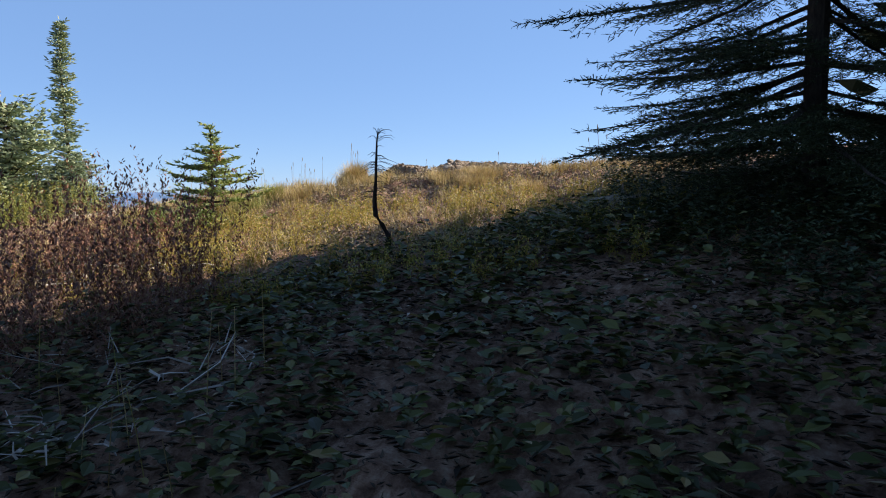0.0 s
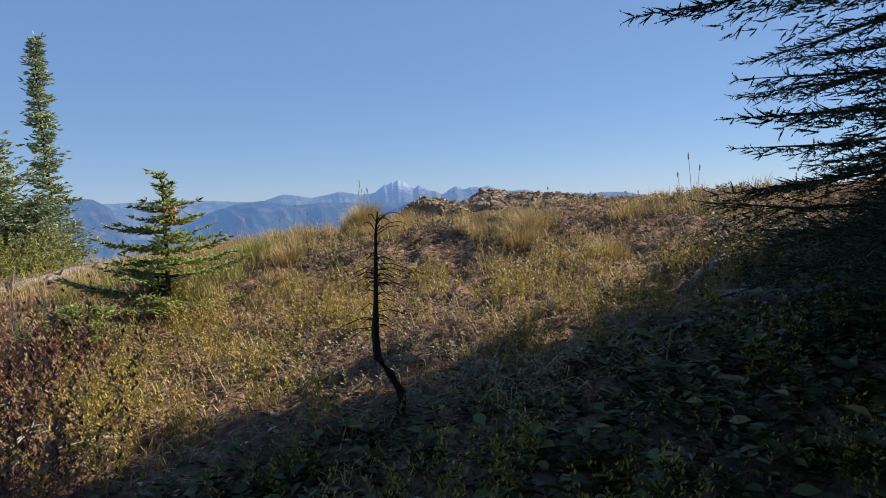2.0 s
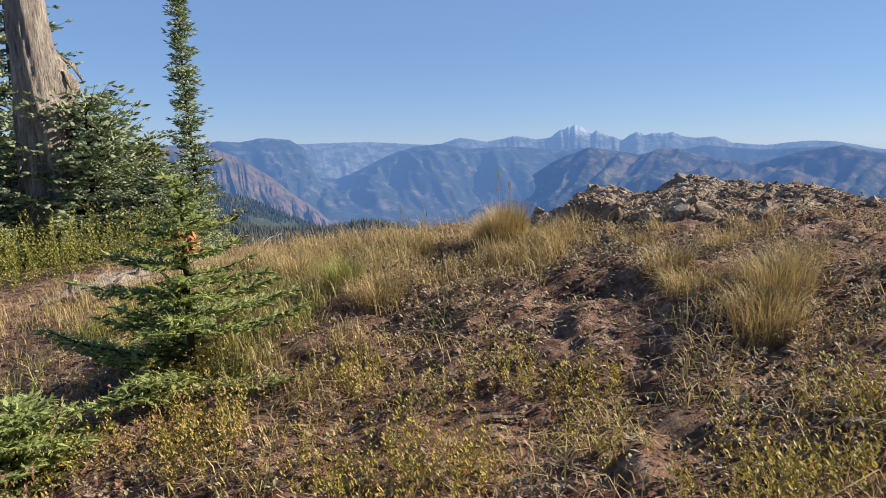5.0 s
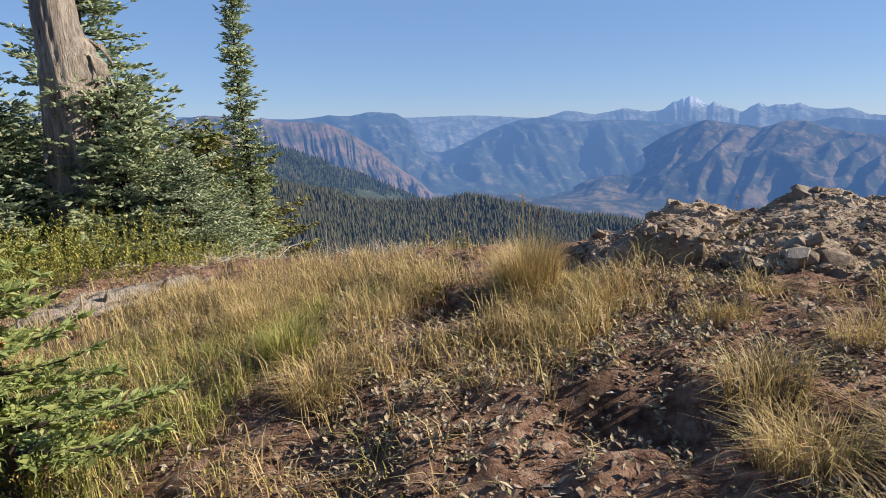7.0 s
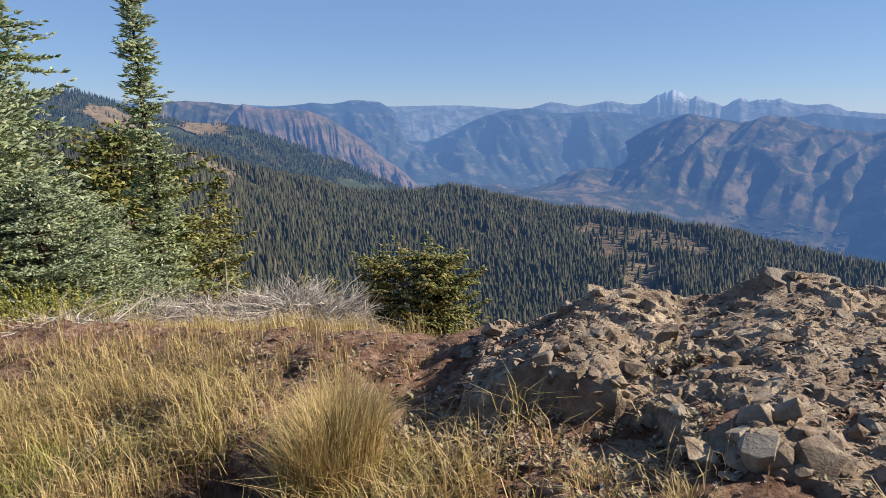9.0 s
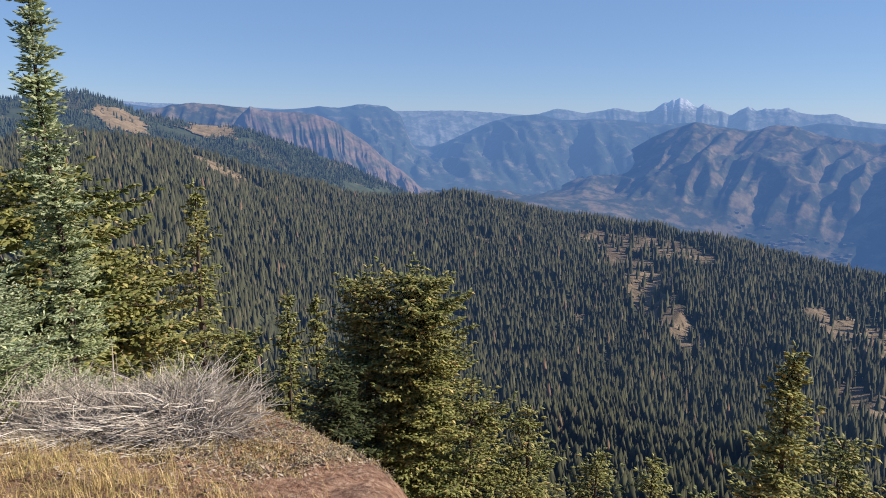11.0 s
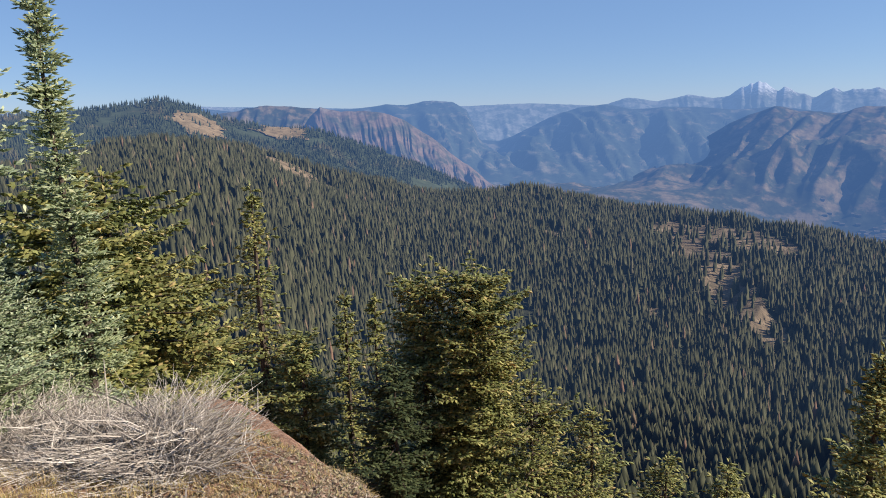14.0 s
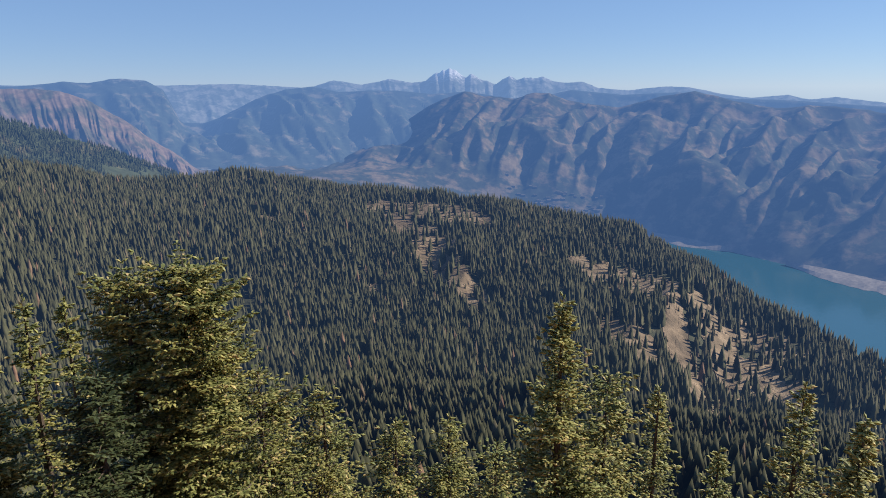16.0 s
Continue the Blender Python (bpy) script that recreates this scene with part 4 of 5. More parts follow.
slope_tree(33.2, 37, -14.3, 33, "broad bushy conifer joined to its neighbour", width=2.6, taper=0.3, top_r=0.6)
slope_tree(40.2, 42, -15.0, 34, "dark narrow conifer on the steep slope", HEMLOCK, 2.0)
slope_tree(37.6, 45, -15.5, 35, "dark narrow conifer on the steep slope", HEMLOCK, 1.8)
slope_tree(58.0, 19, -3.8, 36, "yellow-green hemlock with spreading boughs", width=3.3, taper=0.5, spray=0.22, step=0.19, whorl=0.55)
slope_tree(52.0, 31, -13.0, 37, "yellow-green hemlock with spreading boughs", width=2.4, taper=0.6)
slope_tree(-3.6, 34, -17.4, 38, "pointed green conifer on the steep slope", HEMLOCK, 4.0, taper=0.95, hang=0.2, droop=0.3)
slope_tree(-7.8, 38, -23.5, 39, "round-topped green conifer with a bleached dead limb", HEMLOCK, 2.6, taper=0.4, top_r=0.5)
slope_tree(-12.2, 42, -24.0, 40, "green conifer on the steep slope", HEMLOCK, 2.4)
slope_tree(-23.2, 40, -22.0, 41, "green conifer on the steep slope", HEMLOCK, 2.6, taper=0.8)
slope_tree(-27.5, 36, -23.5, 42, "dark green conifer on the steep slope", HEMLOCK, 2.6)
slope_tree(18.0, 40, -25.0, 43, "ragged green conifer on the steep slope", HEMLOCK, 3.6, taper=0.5)
slope_tree(23.5, 38, -23.0, 44, "ragged green conifer on the steep slope", HEMLOCK, 3.9, taper=0.4, top_r=0.5)
slope_tree(11.5, 44, -28.0, 45, "low green conifer on the steep slope", HEMLOCK, 3.6, taper=0.5)
slope_tree(6.5, 46, -27.5, 46, "low green conifer on the steep slope", HEMLOCK, 3.4, taper=0.6)
slope_tree(2.0, 40, -29.5, 47, "low green conifer on the steep slope", HEMLOCK, 3.4, taper=0.5)
slope_tree(44.2, 37, -18.5, 48, "low dense conifer at the brink", HEMLOCK, 2.6, taper=0.45)
# stands in a neighbour's shadow, which its darker needle colour repeats
slope_tree(36.0, 33, -21.0, 49, "dense conifer at the brink, coloured dark as shaded", FIR_SHADED, 3.0, taper=0.4)
slope_tree(-17.5, 46, -28.0, 50, "low green conifer on the steep slope", HEMLOCK, 3.1)

# ---- dead wood ----
g = np.random.default_rng(51)
# twisted dead sapling on the slope
sx, sy = -1.86, 4.32
sb = gz(sx, sy) - 0.03
sap = holder("dead_sapling", (sx, sy, sb), "thin crooked dead conifer sapling with bare dark twigs", "dead tree")
hh = 2.70 - sb
ctl = [(0.0, 0.0, 0.0), (0.03, 0.0, 0.08), (0.035, 0.0, 0.18), (-0.02, 0, 0.27), (-0.075, -0.02, 0.34), (-0.08, -0.04, 0.45), (-0.065, -0.07, 0.6), (-0.055, -0.10, 0.76), (-0.045, -0.13, 0.9), (-0.03, -0.15, 1.0)]
pts = [Vector((a, b, c * hh)) for a, b, c in ctl]
v, f = tube(pts, [0.03, 0.027, 0.025, 0.023, 0.022, 0.018, 0.014, 0.011, 0.007, 0.003], 8, 0.25, g)
mesh_object("trunk", v, f, CHARRED, sap, True)
ch = []
for k in range(58):
    t = 0.42 + 0.57 * g.random() ** 0.7
    p = next(pts[j].lerp(pts[j + 1], (t - ctl[j][2]) / (ctl[j + 1][2] - ctl[j][2])) for j in range(9) if ctl[j + 1][2] >= t)
    a = g.random() * 6.28
    ln = (0.05 + 0.15 * g.random()) * (1.1 - 0.4 * t)
    q = p + Vector((math.cos(a), math.sin(a), -0.15 + 0.5 * (t > 0.85))) * ln
    q2 = q + Vector((math.cos(a + 0.4), math.sin(a + 0.4), -0.45)) * ln * 0.35
    v, f = tube([p, p.lerp(q, 0.55) + Vector((0, 0, 0.015)), q, q2], [0.0032, 0.0026, 0.0019, 0.001], 3)
    mesh_object("twig", v, f, CHARRED, sap)

# silver snag
nx, ny = -12.03, 13.1
snag = holder("dead_snag", (nx, ny, gz(nx, ny) - 0.1), "weathered silver dead trunk with flared knots and broken limbs", "dead tree")
A, Zs = np.meshgrid(np.linspace(0, 2 * math.pi, 57)[:-1], np.linspace(0, 8.6, 170))
t = Zs / 8.6
twist = A + 0.5 * Zs * 0.35
KNOT = 4.45 - gz(nx, ny) + 0.1
side_of = np.clip(np.cos(A - 1.0), 0, 1)
burl = np.exp(-((Zs - KNOT) / 0.42) ** 2) * side_of ** 1.5
rr = (0.40 * (1 - t) ** 0.7 + 0.04) * (0.66 + 0.62 * ridged(np.cos(twist) * 2.2 + 5, np.sin(twist) * 2.2 + Zs * 0.35, 4, 6))
rr = rr + burl * (0.08 + 0.30 * ridged(A * 2.2 + 3 * np.sin(Zs * 3), Zs * 2.6, 3, 8)) + 0.07 * np.exp(-((Zs - KNOT + 0.75) / 0.5) ** 2) * np.clip(np.cos(A - 0.2), 0, 1)
V = np.stack([(0.05 * np.sin(t * 5) + 0.1 * t + np.cos(A) * rr).ravel(), (0.06 * np.cos(t * 4) + np.sin(A) * rr).ravel(), Zs.ravel()], 1)
k = np.arange(169)[:, None] * 56
s = np.arange(56)[None, :]
Fq = np.stack([(k + s).ravel(), (k + (s + 1) % 56).ravel(), (k + 56 + (s + 1) % 56).ravel(), (k + 56 + s).ravel()], 1).tolist() + [tuple(range(169 * 56, 170 * 56))]
mesh_object("trunk", V, Fq, DEADWOOD, snag, True)
for z0, a, ln, r0 in ((KNOT + 0.3, 1.05, 0.75, 0.12), (KNOT, 0.8, 0.7, 0.14), (KNOT - 0.25, 1.2, 0.62, 0.11), (KNOT + 0.1, 0.3, 0.6, 0.09), (KNOT + 0.7, 2.2, 0.8, 0.06), (5.4, -0.4, 0.7, 0.05), (6.2, 3.0, 0.9, 0.045), (2.3, -1.6, 0.55, 0.12)):
    d = Vector((math.cos(a), math.sin(a), 0))
    base = Vector((0.1, 0, z0))
    q = [base, base + d * ln * 0.45 + Vector((0, 0, 0.16)), base + d * ln * 0.8 + Vector((0, 0, 0.05)), base + d * ln + Vector((0, 0, -0.25))]
    v, f = tube(q, [r0, r0 * 0.7, r0 * 0.4, r0 * 0.15], 7, 0.4, g)
    mesh_object("limb", v, f, DEADWOOD, snag, True)

def log(name, a, b, r, label, mat=DEADWOOD, seg=10, bend=0.06, group=""):
    """A log lying on the ground from a to b."""
    pa, pb = Vector((*a, gz(*a) + r * 0.6)), Vector((*b, gz(*b) + r * 0.6))
    ob = holder(name, pa, label, "log", group)
    pts = []
    for k in range(9):
        p = pa.lerp(pb, k / 8)
        p.z = max(p.z, gz(p.x, p.y) + r * 0.5)
        pts.append(p - pa + Vector((bend * math.sin(k * 1.1) + g.uniform(-0.3, 0.3) * r, bend * math.cos(k * 0.9) + g.uniform(-0.3, 0.3) * r, g.uniform(-0.25, 0.25) * r)))
    v, f = tube(pts, [r * (1 - 0.35 * k / 8) * (0.9 + 0.25 * g.random()) for k in range(9)], seg, 0.95, g)
    mesh_object("stem", v, f, mat, ob, True)
    for j in range(3):
        p = pts[2 + 2 * j]
        d = Vector((g.random() - 0.5, g.random() - 0.5, 0.5)).normalized()
        v, f = tube([p, p + d * r * 1.6, p + d * r * 2.6], [r * 0.3, r * 0.2, r * 0.06], 5)
        mesh_object("branch_stub", v, f, mat, ob, True)
    return ob
log("fallen_log", (-7.55, 9.3), (-7.0, 10.9), 0.085, "bleached silver log lying on the dry slope")
for ax, ay, bx, by, r in ((-7.35, 9.45, -6.75, 10.5, 0.035), (-7.75, 9.7, -7.3, 11.1, 0.045), (-7.2, 9.9, -6.9, 11.0, 0.03), (-8.1, 9.9, -7.5, 10.6, 0.035), (-8.3, 10.1, -7.9, 10.9, 0.03)):
    log("fallen_log", (ax, ay), (bx, by), r, "thin split bleached log in a heap on the slope", bend=0.09, group="split logs")
log("fallen_log", (-7.9, 9.2), (-7.5, 10.3), 0.05, "thin bleached log lying beside a larger one")
log("fallen_log", (-9.1, 14.2), (-8.2, 14.35), 0.035, "pale stick lying beside the brush pile", bend=0.1)
log("fallen_log", (-9.6, 13.6), (-8.7, 13.9), 0.05, "pale bark-stripped log on bare soil")
log("fallen_log", (-10.1, 13.2), (-9.2, 13.3), 0.04, "pale bark-stripped log on bare soil")
log("fallen_log", (0.15, 5.35), (1.2, 5.2), 0.075, "grey log lying in the shade of the fir", seg=8)
log("fallen_log", (0.2, 6.0), (0.9, 6.9), 0.05, "thin grey log at the edge of the shade", seg=8)
log("fallen_log", (-0.5, 5.05), (-0.1, 5.0), 0.03, "short grey stick lying in the shade", seg=6)
v, f = tube([(-7.42, 9.28, gz(-7.42, 9.28) - 0.02), (-7.44, 9.27, gz(-7.42, 9.28) + 0.15), (-7.40, 9.3, gz(-7.42, 9.28) + 0.34)], [0.025, 0.02, 0.008], 6, 0.2, g)
tagged(mesh_object("stub", v, f, DEADWOOD), "short upright bleached stub beside the log", "stub")
v, f = tube([(-2.31, 6.97, gz(-2.31, 6.97) + 0.02), (-2.2, 7.02, gz(-2.2, 7.02) + 0.035)], [0.014, 0.012], 6, 0.2, g)
tagged(mesh_object("stick", v, f, DEADWOOD), "short white stick lying on the soil", "stick")

# brush piles of bleached twigs
def brush(name, spots, n, label, seed, lmin=0.25, lmax=1.1):
    q = np.random.default_rng(seed)
    ch = []
    for k in range(n):
        cx, cy, rx, ry, hgt = spots[k % len(spots)]
        x, y = cx + rx * q.standard_normal() * 0.5, cy + ry * q.standard_normal() * 0.5
        z = gz(x, y) + hgt * q.random() * math.exp(-(((x - cx) / rx) ** 2 + ((y - cy) / ry) ** 2)) + 0.01
        a, e = q.random() * 6.28, 0.5 * q.random() * (q.random() < 0.6)
        ln = lmin + (lmax - lmin) * q.random() ** 2
        d = Vector((math.cos(a) * math.cos(e), math.sin(a) * math.cos(e), math.sin(e)))
        s = Vector((q.random() - 0.5, q.random() - 0.5, q.random() * 0.3)) * ln * 0.3
        p = Vector((x, y, z))
        r = 0.004 + 0.007 * q.random()
        e1, e2 = p + d * ln * 0.5 + s, p + d * ln
        for w in (e1, e2):
            w.z = max(w.z, gz(w.x, w.y) + 0.01)
        ch.append(tube([p, e1, e2], [r, r * 0.7, r * 0.3], 3))
        if ln > 0.5:
            for j in range(4):
                b = p.lerp(e2, 0.35 + 0.15 * j)
                dd = (d + Vector((q.random() - 0.5, q.random() - 0.5, q.random() * 0.5)) * 1.6).normalized()
                ch.append(tube([b, b + dd * ln * 0.28], [r * 0.5, r * 0.15], 3))
    v, f = merge(ch)
    return tagged(mesh_object(name, v, f, TWIG), label, "brushwood", kind="stuff")
brush("brush_pile", [(-8.7, 15.3, 0.9, 0.45, 0.45), (-9.9, 15.2, 1.0, 0.7, 0.5), (-7.5, 15.0, 0.6, 0.35, 0.28), (-6.8, 15.0, 0.5, 0.35, 0.22), (-9.2, 14.6, 0.7, 0.4, 0.25), (-10.6, 15.9, 0.9, 0.7, 0.4), (-8.0, 14.6, 0.5, 0.3, 0.15), (-7.7, 15.4, 0.8, 0.45, 0.3), (-10.2, 14.6, 0.8, 0.5, 0.3), (-6.9, 15.4, 0.7, 0.4, 0.2), (-8.4, 16.0, 0.8, 0.4, 0.3)], 4200, "tangled pile of bleached grey twigs on the brink", 61)
brush("brush_pile", [(-8.6, 13.2, 0.8, 0.5, 0.12), (-9.6, 12.6, 1.2, 0.5, 0.15), (-7.8, 12.6, 0.5, 0.4, 0.1)], 380, "scattered grey twigs on bare soil", 62, 0.15, 0.7)
brush("brush_pile", [(-3.2, 1.6, 0.9, 0.9, 0.1), (-4.4, 4.8, 0.8, 0.9, 0.12)], 160, "scattered grey twigs among low plants", 63, 0.15, 0.6)
v, f = merge([tube([(-8.72, 15.62, gz(-8.7, 15.6) - 0.02), (-8.76, 15.65, gz(-8.7, 15.6) + 0.6), (-8.8, 15.7, gz(-8.7, 15.6) + 1.15)], [0.02, 0.014, 0.004], 5),
              tube([(-8.74, 15.63, gz(-8.7, 15.6) + 0.35), (-9.1, 15.4, gz(-8.7, 15.6) + 0.15)], [0.01, 0.004], 4)])
tagged(mesh_object("dead_shrub", v, f, TWIG), "upright bare grey stem in the brush pile", "dead shrub")

# ---- rock outcrop ----
def stone_mesh(seed, flat=0.6):
    q = random.Random(seed)
    bm = bmesh.new()
    for k in range(16):
        p = Vector((q.uniform(-1, 1), q.uniform(-1, 1), q.uniform(-1, 1)))
        p = p.normalized() * q.uniform(0.75, 1.15)
        p = Vector((max(-0.8, min(0.8, p.x)), max(-0.75, min(0.75, p.y)), max(-flat, min(flat, p.z * 1.2)) ))
        bm.verts.new(p)
    res = bmesh.ops.convex_hull(bm, input=bm.verts)
    bmesh.ops.delete(bm, geom=[e for e in res["geom_interior"] if isinstance(e, bmesh.types.BMVert)], context="VERTS")
    bmesh.ops.dissolve_limit(bm, angle_limit=0.25, verts=bm.verts, edges=bm.edges)
    bmesh.ops.bevel(bm, geom=bm.edges[:], offset=0.03, segments=1, affect="EDGES")
    me = bpy.data.meshes.new("stone")
    bm.to_mesh(me)
    bm.free()
    return me
STONES = [stone_mesh(k, 0.45 + 0.4 * random.Random(k + 50).random()) for k in range(10)]
for k, me in enumerate(STONES):
    me.materials.append(PALE_ROCK if k % 5 == 0 else ROCK)
outcrop = holder("rock_outcrop", (OUTCROP[0], OUTCROP[1], gz(*OUTCROP)), "weathered grey-beige rock outcrop with broken angular slabs", "rock")
q = random.Random(8)
# the solid bed of the outcrop: stepped, cracked rock
def slabs(x, y, cell, seed, tilt):
    """Broken slabs: each cell has its own height and tilt; also how near the next crack is."""
    gx, gy = np.floor(x / cell), np.floor(y / cell)
    best, second = np.full(x.shape, 1e9), np.full(x.shape, 1e9)
    h = np.zeros(x.shape)
    for ox in (-1, 0, 1):
        for oy in (-1, 0, 1):
            ix, iy = (gx + ox).astype(np.int64), (gy + oy).astype(np.int64)
            px, py = (ix + hash2(ix, iy, seed)) * cell, (iy + hash2(ix, iy, seed + 1)) * cell
            dd = np.hypot((x - px) * 1.15, y - py)
            hh = hash2(ix, iy, seed + 2) + tilt * ((x - px) * (hash2(ix, iy, seed + 3) - 0.5) + (y - py) * (hash2(ix, iy, seed + 4) - 0.5)) / cell
            near = dd < best
            second = np.where(near, best, np.minimum(second, dd))
            h = np.where(near, hh, h)
            best = np.minimum(best, dd)
    return h, np.clip((second - best) / cell * 6, 0, 1)

CREST = ([-3.3, -3.0, -2.85, -2.55, -2.3, -2.1, -1.9, -1.75, -1.5, -1.25, -1.0, -0.7, 0.3, 1.0, 1.5], [2.40, 2.46, 2.44, 2.52, 2.72, 2.76, 2.70, 2.62, 2.70, 2.85, 2.84, 2.79, 2.76, 2.5, 2.2])
FRONT = ([-3.3, -2.7, -2.4, -2.1, -1.85, -1.7, -1.55, -1.0, 0.2, 1.5], [11.2, 10.98, 10.95, 10.88, 10.95, 10.9, 10.52, 10.48, 10.5, 11.3])
STEP = ([-3.2, -2.4, -2.0, -1.6, -1.2, -0.6], [0.95, 0.85, 0.65, 0.36, 0.2, 0.12])
RIM = ([-3.2, -2.2, -1.2, 1.5], [12.1, 12.3, 12.75, 12.75])
EDGE = ([10.9, 11.9, 12.4], [-2.74, -3.04, -3.0])
def bed_z(x, y):
    """Cracked bedrock: a steep step in front and at its end, then a gently rising, broken pavement up to the crest."""
    g0 = ground_z(x, y, False) - 0.26 * np.exp(-(((x + 3.0) / 0.42) ** 2 + ((y - 11.35) / 0.42) ** 2))
    xb, yb = x + 0.16 * (fbm(x * 4, y * 4, 2, 1) - 0.5), y + 0.16 * (fbm(x * 4, y * 4, 2, 2) - 0.5)
    fy = np.interp(xb, *FRONT)
    rim = np.interp(xb, *RIM)
    t = np.clip((yb - fy) / (rim - fy), 0, 1)
    st = np.interp(xb, *STEP)
    rise = np.clip((yb - fy) / 0.05, 0, 1) * st + (1 - st) * t
    rise = np.where(yb > rim, np.clip(1 - (yb - rim) / np.interp(xb, [-2.5, -1.3, 0], [0.5, 1.3, 1.3]), -0.4, 1), rise)
    rise = rise * np.clip((xb - np.interp(yb, *EDGE)) / 0.05, 0, 1)
    top = g0 + np.maximum(np.interp(xb, *CREST) - g0, -0.3) * rise
    k = np.clip(rise * 3, 0, 1)
    h1, e1 = slabs(xb, yb * 1.3, 0.42, 3, 1.0)
    h2, e2 = slabs(xb, yb * 1.4, 0.15, 9, 1.0)
    rough = 0.085 * (h1 - 0.6) * e1 + 0.035 * (h2 - 0.6) * (0.3 + 0.7 * e2) + 0.02 * (e2 - 1) + 0.02 * (fbm(x * 9, y * 9, 3, 4) - 0.5)
    return top - 0.12 * (1 - k) + rough * (0.2 + 0.8 * k)
V, Fq = sheet(np.linspace(-3.9, 1.5, 270), np.linspace(10.25, 13.7, 175), bed_z)
V[:, :2] -= np.array(OUTCROP)
V[:, 2] -= gz(*OUTCROP)
mesh_object("rock_bed", V, Fq, ROCK, outcrop)
def stone(x, y, size, sink=0.3, parent=None, idx=None, squash=1.0, tilt=0.35, lift=0.0, rz=None):
    me = STONES[q.randrange(10) if idx is None else idx]
    ob = new("stone", me)
    size *= 0.55
    sx, sy, sz = size * q.uniform(0.8, 1.3), size * q.uniform(0.7, 1.1), size * q.uniform(0.55, 0.9) * squash
    m = Matrix.LocRotScale((x, y, (max(gz(x, y), float(bed_z(np.array([x]), np.array([y]))[0])) if abs(x + 1.2) < 2.6 and 10.3 < y < 13.6 else gz(x, y)) + sz * (0.45 - sink) + lift), Euler((q.uniform(-tilt, tilt), q.uniform(-tilt, tilt), q.uniform(0, 6.28) if rz is None else rz)), (sx, sy, sz))
    if parent:
        ob.parent = parent
        m = parent.matrix_basis.inverted() @ m
    ob.matrix_basis = m
    return ob
# crest blocks, the boulder at the end, the broken front edge and the angular nose
for x, y, s, sk in ((-2.9, 11.88, 0.36, 0.12), (-2.68, 11.85, 0.22, 0.2), (-2.45, 12.05, 0.3, 0.25), (-2.28, 12.1, 0.36, 0.25), (-2.1, 12.15, 0.34, 0.28), (-1.95, 12.08, 0.26, 0.25), (-1.78, 12.1, 0.2, 0.3), (-1.55, 12.2, 0.24, 0.3),
                    (-1.25, 12.6, 0.4, 0.25), (-1.0, 12.7, 0.36, 0.28), (-0.78, 12.6, 0.26, 0.3), (-0.5, 12.7, 0.3, 0.35), (-0.1, 12.65, 0.28, 0.35),
                    (-1.52, 10.58, 0.34, 0.2), (-1.32, 10.56, 0.36, 0.22), (-1.1, 10.62, 0.36, 0.22), (-0.86, 10.66, 0.3, 0.25), (-0.6, 10.6, 0.3, 0.3), (-0.35, 10.62, 0.26, 0.3), (-1.22, 10.8, 0.28, 0.3), (-0.95, 10.85, 0.26, 0.3),
                    (-2.3, 11.02, 0.22, 0.3), (-2.1, 10.92, 0.2, 0.25), (-1.93, 10.98, 0.24, 0.25), (-1.75, 10.92, 0.22, 0.25),
                    (-1.5, 11.5, 0.28, 0.38), (-1.15, 11.75, 0.26, 0.38), (-1.75, 11.45, 0.2, 0.36), (-0.5, 11.3, 0.26, 0.38), (0.4, 11.1, 0.28, 0.4), (-0.1, 11.6, 0.3, 0.4), (0.5, 11.8, 0.3, 0.4)):
    stone(x, y, s * 0.5, sk + 0.12, outcrop, squash=1.0, tilt=0.6)
    for j in range(3):
        stone(x + q.uniform(-0.16, 0.16), y + q.uniform(-0.12, 0.12), s * q.uniform(0.25, 0.42), 0.3, outcrop, squash=0.8, tilt=0.6)
for k in range(230):
    a, rr = q.uniform(0, 6.28), math.sqrt(q.random())
    x, y = OUTCROP[0] + 1.8 * rr * math.cos(a), OUTCROP[1] - 0.1 + 1.3 * rr * math.sin(a)
    if (x + 0.98) ** 2 + (y - 11.1) ** 2 < 0.10 or y < np.interp(x, *FRONT) + 0.05 or x < np.interp(y, *EDGE) + 0.05:
        continue
    stone(x, y, q.choice((0.035, 0.04, 0.05, 0.06, 0.07, 0.09, 0.13)), q.uniform(0.2, 0.4), outcrop, squash=0.9, tilt=0.5)
# loose stones over the slope
for k, (x, y, s) in enumerate(((-0.55, 5.55, 0.07), (-0.62, 5.48, 0.05), (-0.45, 6.8, 0.10), (-0.2, 6.75, 0.08), (-0.75, 6.9, 0.09), (-1.0, 6.1, 0.07), (-1.27, 10.04, 0.2), (0.25, 9.8, 0.16), (0.55, 9.9, 0.12), (-0.3, 7.6, 0.08), (-1.6, 5.2, 0.05), (-0.2, 5.9, 0.07),
                               (-1.0, 9.5, 0.09), (-0.6, 9.7, 0.12), (-0.2, 9.4, 0.1), (0.2, 9.0, 0.1), (-1.7, 9.9, 0.08), (0.9, 8.9, 0.12), (-2.5, 10.9, 0.1), (-2.0, 10.3, 0.07), (-2.9, 10.9, 0.09))):
    tagged(stone(x, y, s, 0.25), "small grey angular stone lying on dry soil", "stone", "loose stones")

# litter: chips of stone, bark and leaves
def scatter(n, x0, x1, y0, y1, seed, weight=None):
    q = np.random.default_rng(seed)
    x, y = q.uniform(x0, x1, n), q.uniform(y0, y1, n)
    if weight is not None:
        ok = q.random(n) < weight(x, y)
        x, y = x[ok], y[ok]
    return q, x, y, ground_z(x, y)
